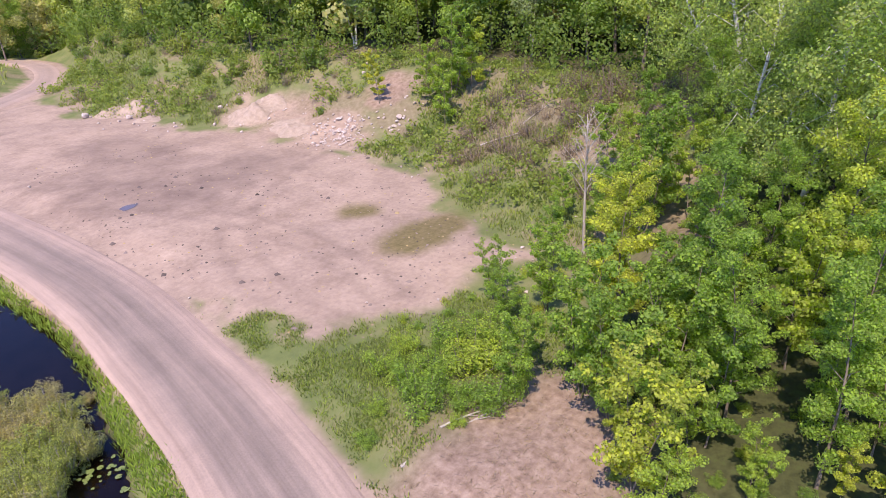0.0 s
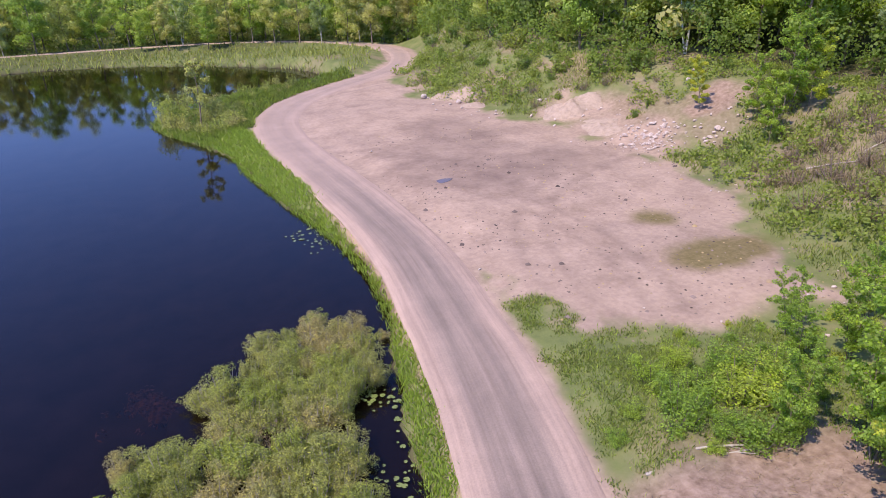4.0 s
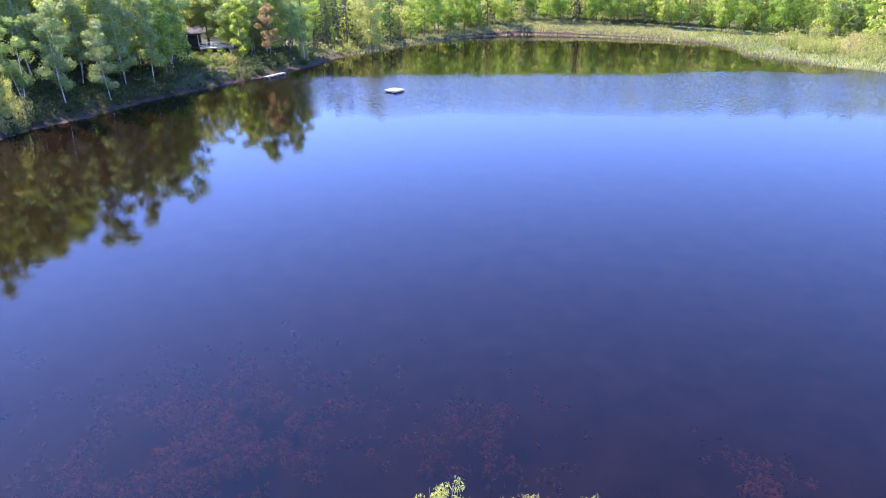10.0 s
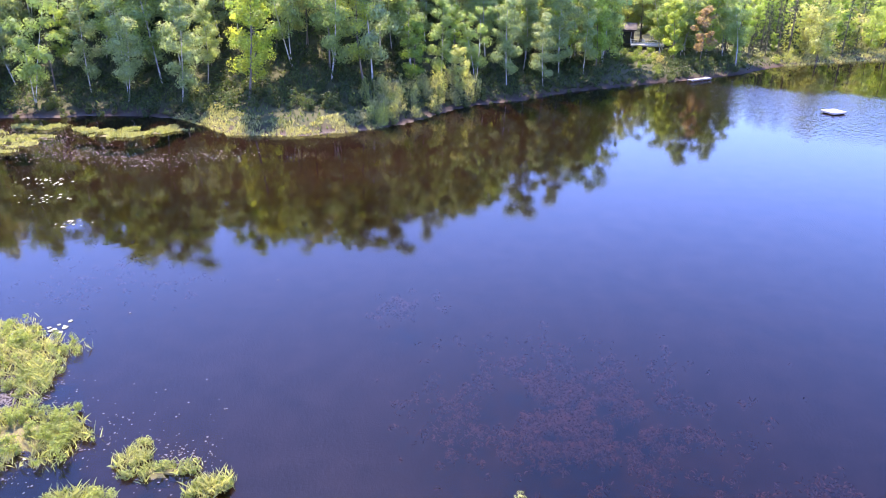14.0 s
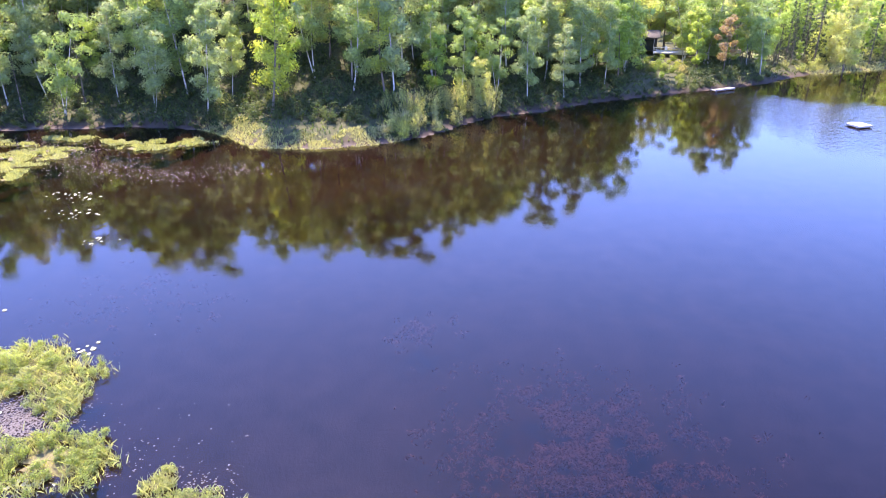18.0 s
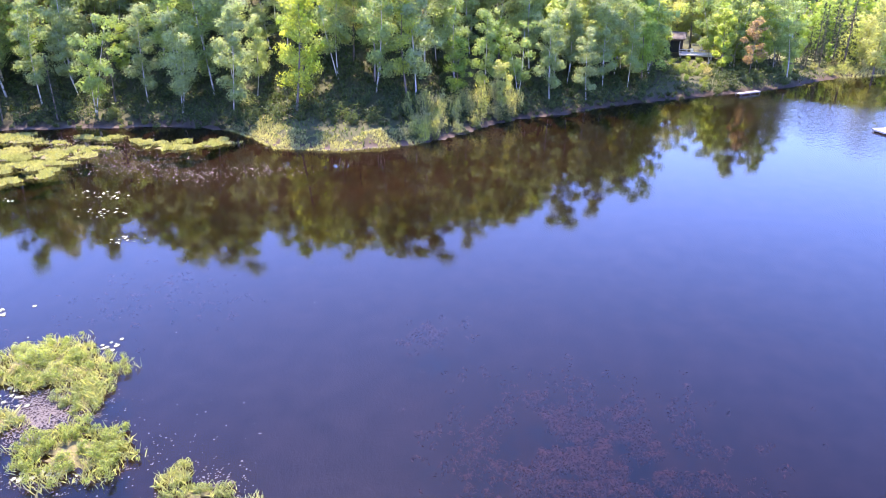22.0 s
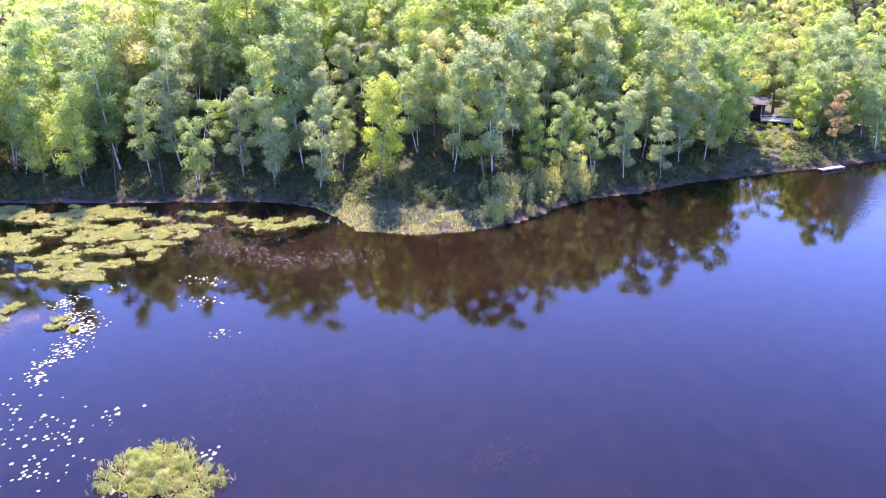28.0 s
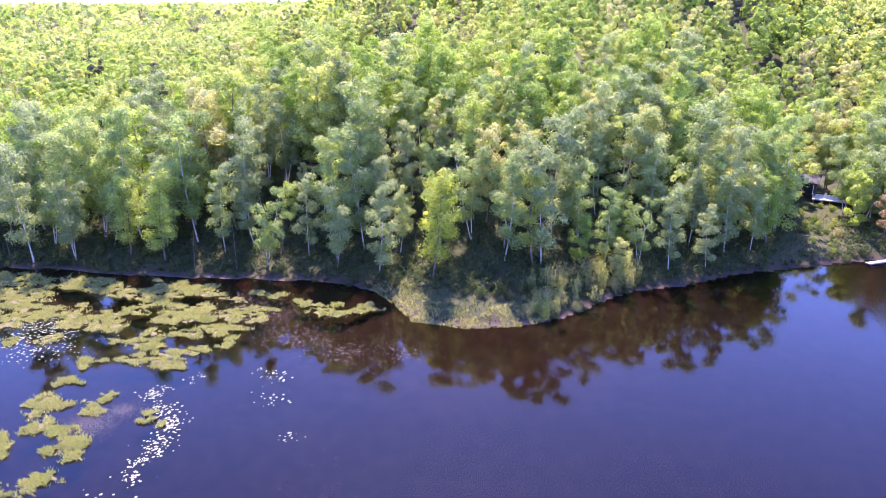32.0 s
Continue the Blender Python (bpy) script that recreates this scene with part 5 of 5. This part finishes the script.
# ---- peninsula, bay shrubs ----
for x, y in strewn(tr, 58, (4, 22, 62, 82), lambda x, y: (reach(x, y, LAKE) > 0.5) & (reach(x, y, ROUTE, False) > 3.3) & (x < 27) & (y > 65) & (reach(x, y, LOT) > 1.5), 1.15):
    s = tr.uniform(0.75, 1.2) * (0.5 if x > 13 else 1)
    place(WILLOWS if tr.rand() < 0.6 else SHRUBS, tr.randint(4), stand(x, y, tr.uniform(0, 360), s, tall=s * tr.uniform(0.6, 1.0)), group="shrubs on the point")
lone("waterside_tree", 12, 9.0, 69.4, 6.2, LEAF_WILLOW, BARK, "small open-crowned tree on the grassy point", leaves=1500, size=0.2, start=0.35, spread=0.26, limbs=10, girth=0.016, lobe=0.08)
for x, y in strewn(tr, 70, (-78, -22, 116, 146), lambda x, y: (reach(x, y, LAKE) > 4) & (reach(x, y, TREELINE, False) > 1) & (np.hypot((x + 48) / 30, (y - 129) / 12) < 1), 2.2):
    s = tr.uniform(0.9, 1.7)
    place(WILLOWS, tr.randint(4), stand(x, y, tr.uniform(0, 360), s), "low grey-green scrub willow on the reed flat", group="scrub on the reed flat")
for x, y in strewn(tr, 34, (12, 48, 112, 134), lambda x, y: (reach(x, y, ROUTE, False) > 2.5) & ((y > 128) | (x > 46) | (x + y > 156)) & (reach(x, y, LAKE) > 3), 2.0):
    s = tr.uniform(0.6, 1.3)
    place(SHRUBS if tr.rand() < 0.7 else WILLOWS, tr.randint(4), stand(x, y, tr.uniform(0, 360), s), group="bushes by the north road")
for x, y, s in ((13, 123, 0.5), (19, 121.5, 0.45), (9, 124, 0.42), (49, 106, 0.4), (47.5, 109, 0.3), (30, 122, 0.42), (26, 127, 0.45)):
    place(BROADS if s > 0.41 else SPRUCES, tr.randint(6), stand(x, y, tr.uniform(0, 360), s), "small tree beside the north road")

# ---- grass, reeds and sedge ----
gr = np.random.RandomState(71)


def sward(name, count, box, keep, tall, wide, mat, label, bend=0.35, per=1, category="grass"):
    p = np.stack([gr.uniform(box[0], box[1], count), gr.uniform(box[2], box[3], count)], 1)
    p = p[keep(p[:, 0], p[:, 1])]
    v, f = blades(gr, p, tall, wide, bend, per=per)
    return tagged(lay(name, v, f, mat), label, category, kind="stuff")


sward("roadside_grass", 130000, (3, 16, 6, 78), lambda x, y: (reach(x, y, LAKE) > -0.2) & (reach(x, y, LAKE) < 3.2) & (reach(x, y, ROUTE, False) > 2.25), 0.3, 0.022, GRASS, "bright green grass between road and water", per=2)
sward("point_grass", 60000, (4, 30, 64, 86), lambda x, y: (reach(x, y, LAKE) > -0.2) & (reach(x, y, ROUTE, False) > 2.0) & (past_road(x, y) < 0), 0.42, 0.03, ROUGH_GRASS, "rank green grass on the point", per=1)
sward("rough_grass", 70000, (11, 24, 6, 27), lambda x, y: (reach(x, y, LOT) + 4.5 * (rolling(x, y, 2.2, 4) - 0.5) > 0.3) & (reach(x, y, ROUTE, False) + 2 * (rolling(x, y, 1.6, 3) - 0.5) > 2.5) & (gr.rand(len(x)) < 3.2 * (rolling(x, y, 1.3, 3) - 0.3)) & (x + y > 20) & (np.hypot((x - 14.8) / 1.5, y - 9) > 3.0 * (0.7 + 0.6 * rolling(x, y, 1.0, 2))), 0.17, 0.02, ROUGH_GRASS, "rough grass and weeds beside the road", per=2)
sward("bank_grass", 90000, (28, 60, 12, 84), lambda x, y: (reach(x, y, LOT) > 0.8) & ((y < 66) | (past_road(x, y) > 3.5)) & (backwood(x, y) < 1) & (rolling(x, y, 3, 3) > 0.43) & (rolling(x, y, 1.2, 2) > 0.3) & ~stony(x, y), 0.3, 0.024, ROUGH_GRASS, "weeds and tall grass on the bank", per=2)
sward("reeds", 60000, (-98, 42, 62, 146), lambda x, y: (reach(x, y, LAKE) > -0.6) & (reach(x, y, LAKE) < 26) & (reach(x, y, ROUTE, False) > 2.4) & (reach(x, y, LOT) > 1.5) & ((y > 84) | (x < 16)) & (rolling(x, y, 4, 3) > 0.3) & (past_road(x, y) < np.where(y < 100, -5, 0)), 0.7, 0.06, REED, "pale green reed and sedge belt along the shore", per=1, category="reeds")
sward("shore_sedge", 48000, (-80, -64, -34, -9), lambda x, y: (reach(x, y, LAKE) > -0.5) & (reach(x, y, LAKE) < 3.6 + 3 * (rolling(x, y, 3, 2) - 0.5)) & (rolling(x, y, 1.1, 3) > 0.4), 0.3, 0.022, SEDGE, "yellow-green sedge along the spit", per=1, category="sedge")
sward("shore_sedge", 62000, (-144, -96, 56, 136), lambda x, y: (reach(x, y, LAKE) > -1.2) & (reach(x, y, LAKE) < 9 + 6 * step(70, 90, y)) & (rolling(x, y, 6, 3) > 0.4 - 0.15 * step(66, 80, y)), 0.42, 0.06, SEDGE, "sedge tufts along the far shore", per=1, category="sedge")


def islet(x, y, rx, ry, tall=0.35, seed=0, label="low yellow-green sedge islet in shallow water"):
    """A peat hummock that rises just above the water, with sedge on it."""
    r = np.random.RandomState(seed)
    top = plant("sedge_islet", label, "islet", "sedge islets")
    n, rings = 22, 5
    a = np.arange(n) / n * 6.283
    rim = 1 + 0.24 * np.sin(2 * a + seed) + 0.2 * np.sin(3 * a + 2 * seed) + 0.17 * r.normal(size=n)
    v = [(0, 0, 0.09)]
    for k in range(1, rings + 1):
        q = k / rings
        v += [(math.cos(t) * rx * q * m * 0.86, math.sin(t) * ry * q * m * 0.86, 0.09 - 0.4 * q ** 3) for t, m in zip(a, rim)]
    f = [(0, 1 + i, 1 + (i + 1) % n) for i in range(n)]
    for k in range(rings - 1):
        f += [(1 + k * n + i, 1 + (k + 1) * n + i, 1 + (k + 1) * n + (i + 1) % n, 1 + k * n + (i + 1) % n) for i in range(n)]
    lay("hummock", np.array(v), f, MOUND, top, smooth=True)
    count = int(min(5000, 520 * rx * ry + 120)) if x > -30 else int(min(5200, 560 * rx * ry + 160))
    q, t = np.sqrt(r.rand(count)) * (1.0 + 0.1 * r.normal(size=count)), r.rand(count) * 6.283
    m = np.interp(t, np.append(a, 6.283), np.append(rim, rim[0]))
    px, py = np.cos(t) * q * m * rx, np.sin(t) * q * m * ry
    keep = rolling(px + x, py + y, 0.9, 3) > (0.3 if x > -30 else 0.42)
    px, py = px[keep], py[keep]
    k = len(px)
    h = (0.85 if x > -30 else 0.95) * tall * r.uniform(0.5, 1.3, k) * (0.6 + 0.7 * rolling(px + x, py + y, 0.8, 2))
    w, s = (0.014 if x > -30 else 0.03), r.rand(k) * 6.283
    root = np.stack([px, py, 0 * px + 0.02], 1)
    side = np.stack([np.cos(s), np.sin(s), 0 * s], 1) * w
    lean = np.stack([r.normal(size=k), r.normal(size=k), 0 * s], 1) * h[:, None] * 0.45
    up = np.stack([0 * h, 0 * h, h], 1)
    v = np.stack([root - side, root + side, root + up * 0.6 + lean * 0.4 + side * 0.7, root + up + lean], 1).reshape(-1, 3)
    tuft = lay("sedge", v, (np.arange(k)[:, None] * 4 + np.arange(4)), SEDGE, top)
    tagged(tuft, kind="stuff")
    if x > -30:
        # low leafy twigs stand among the blades
        pick = r.choice(k, min(k, int(26 * rx * ry + 12)))
        rise = tall * min(1, rx / 1.6) * r.uniform(0.3, 1.2, len(pick)) * (0.5 + 0.9 * rolling(px[pick] + x, py[pick] + y, 1.2, 2))
        v, f = leaf_cloud(r, np.stack([px[pick], py[pick], rise], 1), r.uniform(0.12, 0.28, len(pick)), len(pick) * 80, 0.075, core=(0, 0, -0.4), slim=0.5, fill=0.5)
        v[:, 2] = np.maximum(v[:, 2], 0.03)
        tagged(lay("leafy_growth", v, f, LEAF_GALE, top), "grey-green leafy twigs", kind="stuff")
    top.matrix_basis = pose(x, y, 0)
    return top


for i, (x, y, rx, ry) in enumerate(((-68.6, -35, 1.7, 2.6), (-58, -72, 2.2, 4), (-57.4, -62.5, 2.2, 3), (-63, -53.5, 2, 3.4), (-60.5, -48.5, 1.6, 3), (-51.8, -49.5, 1.3, 3.2), (-62, -79, 2.4, 5), (-66.5, -86, 2, 5),
                                    (-49.7, -57.6, 0.9, 1.2), (-41.7, -42.5, 0.7, 0.9), (-38.5, -52, 2, 2.2), (-36, -47.4, 1.4, 1.6), (-34.6, -55, 2, 2.2), (-31, -46.6, 0.9, 2.2), (-43.5, -49.5, 0.7, 1), (-46, -56, 0.8, 1),
                                    (-66.5, -66, 2.2, 3.4), (-68.5, -75, 2.0, 3.5), (-54.5, -54.5, 1.0, 1.8), (-66.8, -46, 1.0, 2.2), (-69.5, -57, 1.6, 3), (-41, -56, 1.4, 1.6), (-70.5, -41, 1.0, 1.8), (-28.5, -48.5, 0.8, 1.4),
                                    (-25.7, -23.2, 2.4, 3.0), (-23.4, -20.4, 1.1, 1.2), (-19.6, -18.4, 1.7, 2.9), (-18.5, -13.6, 0.6, 0.7), (-16.9, -10.2, 0.6, 0.8), (-17.6, -12.3, 0.5, 1.0), (-21.3, -23.8, 0.9, 1.6), (-15.8, -14.5, 0.9, 1.4))):
    if x > -30:
        islet(x, y, rx, ry, 0.42, i)
        continue
    for k in range(6):
        far = gr.normal(size=2) * (0.85 if k else 0.0)
        islet(x + far[0] * rx, y + far[1] * ry, rx * gr.uniform(0.45, 0.8), ry * gr.uniform(0.4, 0.7), 0.32, i * 7 + k)
for k, (x, y) in enumerate(strewn(gr, 56, (-73, -50, -92, -44), lambda x, y: (reach(x, y, LAKE) < -1) & (x < -52 - 0.25 * (y + 44)) & (x > -74), 1.6)):
    islet(x, y, gr.uniform(0.5, 1.3), gr.uniform(0.7, 1.7), 0.32, 400 + k)
for x, y, s in ((-26.2, -24.6, 0.85), (-25.4, -23.1, 0.5), (-27.0, -25.8, 0.6), (-25.2, -24.9, 0.5)):
    place(THICK_WILLOWS, 1, pose(x, y, 0.05, 0, 0, x * 50) @ Matrix.Diagonal((s, s, s * 0.7, 1)), "rounded green bush on a sedge islet")


def pads(name, clusters, size, label, mat=None, rough=0.12):
    """Round floating leaves with a notch, nearly flat on the water."""
    v, f = [], []
    for x, y, rx, ry, count in clusters:
        at = gr.normal(size=(count, 2)) * np.array([rx, ry]) * 0.6 + np.array([x, y])
        at = at[reach(at[:, 0], at[:, 1], LAKE) < -0.3]
        for px, py in at:
            s, t = size * gr.uniform(0.5, 1.3), gr.rand() * 6.28
            tx, ty = gr.normal(size=2) * rough
            k = len(v)
            v.append((px, py, 0.016))
            for j in range(8):
                a = t + 0.25 + j / 7 * 5.8
                cx, cy = math.cos(a) * s, math.sin(a) * s
                v.append((px + cx, py + cy, 0.022 + cx * tx * 0.3 + cy * ty * 0.3 + 0.1 * s * gr.rand()))
            f += [(k, k + 1 + j, k + 2 + j) for j in range(7)]
    return tagged(lay(name, np.array(v), f, mat or PAD), label, "water lilies", kind="stuff")


pads("lily_pads", [(-46, -45.5, 1.3, 1.2, 55), (-43.7, -42.2, 1.2, 1.6, 60), (-41.6, -40.3, 1.2, 1.2, 60), (-38.8, -39.8, 1.2, 1.5, 60), (-36.5, -39.4, 1.4, 0.9, 55), (-34.2, -38.8, 0.9, 1.0, 36), (-49.4, -43.3, 0.9, 0.9, 14), (-51.6, -34.7, 0.8, 1.4, 16), (-56, -70, 3, 6, 260), (-52, -66, 4, 5, 260), (-42.6, -28.4, 0.7, 0.9, 14), (-48, -33, 1.2, 2, 22), (-52.8, -35.5, 0.8, 2.2, 20), (-28, -33, 2.2, 4, 50), (-25, -31, 1.4, 2, 28), (-30, -38, 2.5, 3, 28), (-31, -30, 1.0, 1.2, 16)], 0.11, "pale shining lily pads on dark water")
pads("lily_pads", [(-27.6, -23.5, 0.6, 1.8, 26), (-28.4, -21.5, 0.4, 0.6, 8), (-18.2, -19.4, 0.4, 1.6, 26), (-24, -24.5, 1.5, 1.5, 40)], 0.11, "shining lily pads beside a sedge islet")
pads("lily_pads", [(8.6, 20.2, 0.9, 2.0, 60), (8.0, 22.0, 0.8, 1.0, 26), (10.6, 38.4, 0.9, 1.6, 26), (9.6, 39.6, 0.5, 0.8, 10), (6.9, 17.6, 0.7, 1.2, 18)], 0.1, "green lily pads between willows and road", PAD_GREEN)
pads("floating_leaves", [(-66, -44.5, 3.4, 5, 520), (-61.5, -37.5, 3.4, 5, 420), (-58.8, -30, 2.4, 4.5, 240), (-61, -24, 2.0, 3.5, 120), (-70, -50, 2, 4, 200)], 0.06, "small pale leaves scattered over brown shallows", SPECK)
pads("floating_leaves", [(-22, -21.6, 1.7, 2.0, 3200), (-19, -16, 1.6, 1.6, 90), (-18.2, -12, 1.0, 1.4, 200), (-21, -14, 2.6, 3.0, 50), (-39.5, -48, 2.0, 2.2, 1500), (-42.5, -46.4, 1.2, 1.4, 500), (-55, -40, 8, 8, 110), (-40, -20, 12, 10, 30), (-17.5, -19, 1.0, 2.0, 200)], 0.036, "tiny pale floating leaves scattered on dark water", PAD_DULL)


def weed_bed(x, y, rx, ry, count, seed):
    """Feathery red stems that stand under the surface."""
    r = np.random.RandomState(seed)
    p = r.normal(size=(count, 2)) * np.array([rx, ry]) * 0.55 + np.array([x, y])
    p = p[rolling(p[:, 0], p[:, 1], 1.1, 3) > 0.46]
    n = len(p)
    hearts = np.stack([p[:, 0], p[:, 1], -0.42 + 0.3 * r.rand(n)], 1)
    v, f = leaf_cloud(r, hearts, r.uniform(0.12, 0.3, n), n * 9, 0.2, core=(x, y, -3), slim=0.3)
    v[:, 2] = np.minimum(v[:, 2], -0.05)
    return tagged(lay("water_weed", v, f, WEED), "reddish water weed under the lake surface", "water weed", kind="stuff")


weed_bed(-22, 3.6, 4.2, 5.0, 2600, 1)
weed_bed(-31, -4, 1.6, 1.6, 160, 2)
weed_bed(-34, -22, 5, 5, 200, 3)
weed_bed(-16, 12, 3, 3, 260, 4)
weed_bed(-0.5, 25.8, 1.0, 1.2, 260, 5)
weed_bed(-8, 18.5, 1.6, 1.2, 260, 6)


# ---- what people built ----
def box(name, parent, mat, size, at, turn=(0, 0, 0), label="", bevel=0.012):
    bm = bmesh.new()
    bmesh.ops.create_cube(bm, size=1.0)
    bmesh.ops.scale(bm, vec=size, verts=bm.verts)
    bmesh.ops.bevel(bm, geom=bm.edges[:], offset=min(bevel, min(size) * 0.3), segments=1, affect="EDGES")
    bmesh.ops.transform(bm, matrix=pose(*at, *turn), verts=bm.verts)
    return part(name, bm, mat, parent, label)


def swim_raft(x, y, turn):
    top = plant("swim_raft", "pale wooden swim raft floating on the lake", "raft")
    for i in range(10):
        box("board", top, PLANK, (0.225, 2.4, 0.05), (-1.08 + i * 0.24, 0, 0.36))
    for sx in (-1.13, 1.13):
        box("side_beam", top, PLANK, (0.08, 2.4, 0.2), (sx, 0, 0.23))
    for sy in (-1.16, 1.16):
        box("end_beam", top, PLANK, (2.18, 0.08, 0.2), (0, sy, 0.23))
    for sx in (-0.7, 0.7):
        v, f = tube([(sx, -1.1, 0.02), (sx, 1.1, 0.02)], [0.2, 0.2], 12)
        lay("float", v, f + [tuple(range(11, -1, -1))], DARK_WALL, top, smooth=True)
    top.matrix_basis = pose(x, y, 0, 0, 0, turn) @ Matrix.Diagonal((0.85, 0.85, 0.85, 1))


def small_dock(x, y, turn):
    top = plant("dock", "narrow pale plank dock on posts at the shore", "dock")
    for i in range(19):
        box("board", top, DOCK_PLANK, (0.22, 0.85, 0.04), (-2.18 + i * 0.242, 0, 0.3))
    for sy in (-0.42, 0.42):
        box("beam", top, DOCK_PLANK, (4.6, 0.07, 0.14), (0, sy, 0.21))
    for sx in (-2.0, 0, 2.0):
        for sy in (-0.5, 0.5):
            box("post", top, DOCK_PLANK, (0.09, 0.09, 1.4), (sx, sy, -0.3))
    top.matrix_basis = pose(x, y, 0, 0, 0, turn)


def cabin(x, y, z, turn):
    """A dark cabin behind a pale deck on posts, half hidden by trees."""
    top = plant("cabin", "small dark-stained wooden cabin with a low roof", "cabin")
    body = box("wall", top, DARK_WALL, (0.2, 5.0, 2.6), (-1.9, 0, 1.3))
    box("wall", top, DARK_WALL, (0.2, 5.0, 2.6), (-5.9, 0, 1.3))
    for sy in (-2.4, 2.4):
        box("wall", top, DARK_WALL, (3.8, 0.2, 2.6), (-3.9, sy, 1.3))
    for sx, tilt in ((-2.55, 22), (-5.25, -22)):
        box("roof", top, ROOFING, (3.1, 5.9, 0.12), (sx, 0, 3.05), (0, tilt, 0))
    w = box("window", top, WHITE_PAINT, (0.06, 1.3, 1.1), (-1.78, -1.0, 1.5))
    box("pane", w, GLASS_DARK, (0.03, 1.1, 0.9), (-1.74, -1.0, 1.5))
    d = box("door", top, GLASS_DARK, (0.06, 1.7, 2.05), (-1.78, 1.1, 1.05))
    box("frame", d, WHITE_PAINT, (0.05, 0.09, 2.1), (-1.73, 1.98, 1.06))
    for sx in (-5.6, -2.1):
        for sy in (-2.2, 2.2):
            box("post", top, DARK_WALL, (0.2, 0.2, 3.2), (sx, sy, -1.5))
    top.matrix_basis = pose(x, y, z, 0, 0, turn)
    deck = plant("deck", "pale grey timber deck on posts with a white rail", "deck")
    for i in range(14):
        box("board", deck, PALE_PLANK, (0.24, 6.2, 0.04), (-2.6 + i * 0.252, 5.2, 0.0))
    for sx in (-2.4, 0.5):
        box("beam", deck, WHITE_PAINT, (0.1, 6.2, 0.2), (sx, 5.2, -0.13))
        for sy in (2.4, 5.2, 8.0):
            box("post", deck, PLANK, (0.14, 0.14, 3.2), (sx, sy, -1.8))
    for k in range(6):
        box("rail_post", deck, WHITE_PAINT, (0.07, 0.07, 0.95), (0.68, 2.2 + k * 1.2, 0.48))
    for h in (0.5, 0.92):
        box("rail", deck, WHITE_PAINT, (0.05, 6.2, 0.09), (0.68, 5.2, h))
    deck.matrix_basis = pose(x, y, z, 0, 0, turn)
    seat = plant("deck_chair", "white garden chair standing on the deck", "chair")
    box("seat", seat, WHITE_PAINT, (0.5, 0.5, 0.05), (0, 0, 0.42))
    box("backrest", seat, WHITE_PAINT, (0.06, 0.5, 0.6), (-0.26, 0, 0.72), (0, -12, 0))
    for sx in (-0.21, 0.21):
        for sy in (-0.21, 0.21):
            box("leg", seat, WHITE_PAINT, (0.05, 0.05, 0.41), (sx, sy, 0.205))
    seat.matrix_basis = pose(x, y, z, 0, 0, turn) @ pose(-0.6, 4.4, 0.025, 0, 0, 30)


swim_raft(-81.6, 45.0, 20)
small_dock(-105.2, 36.6, 122)
cabin(-135.5, 31.0, 2.0, -15)
# the slope's ferns take the same leaf colour, darkened to stand for shade
sward("fern_floor", 42000, (-125, -66, -112, 60), lambda x, y: (reach(x, y, LAKE) > 0.5) & (reach(x, y, LAKE) < 34) & (x < -68) & (rolling(x, y, 4, 3) > 0.35), 0.4, 0.08, LEAF_SHADED, "ferns and low plants, darkened for shade, on the wooded slope", 0.6, category="ferns")
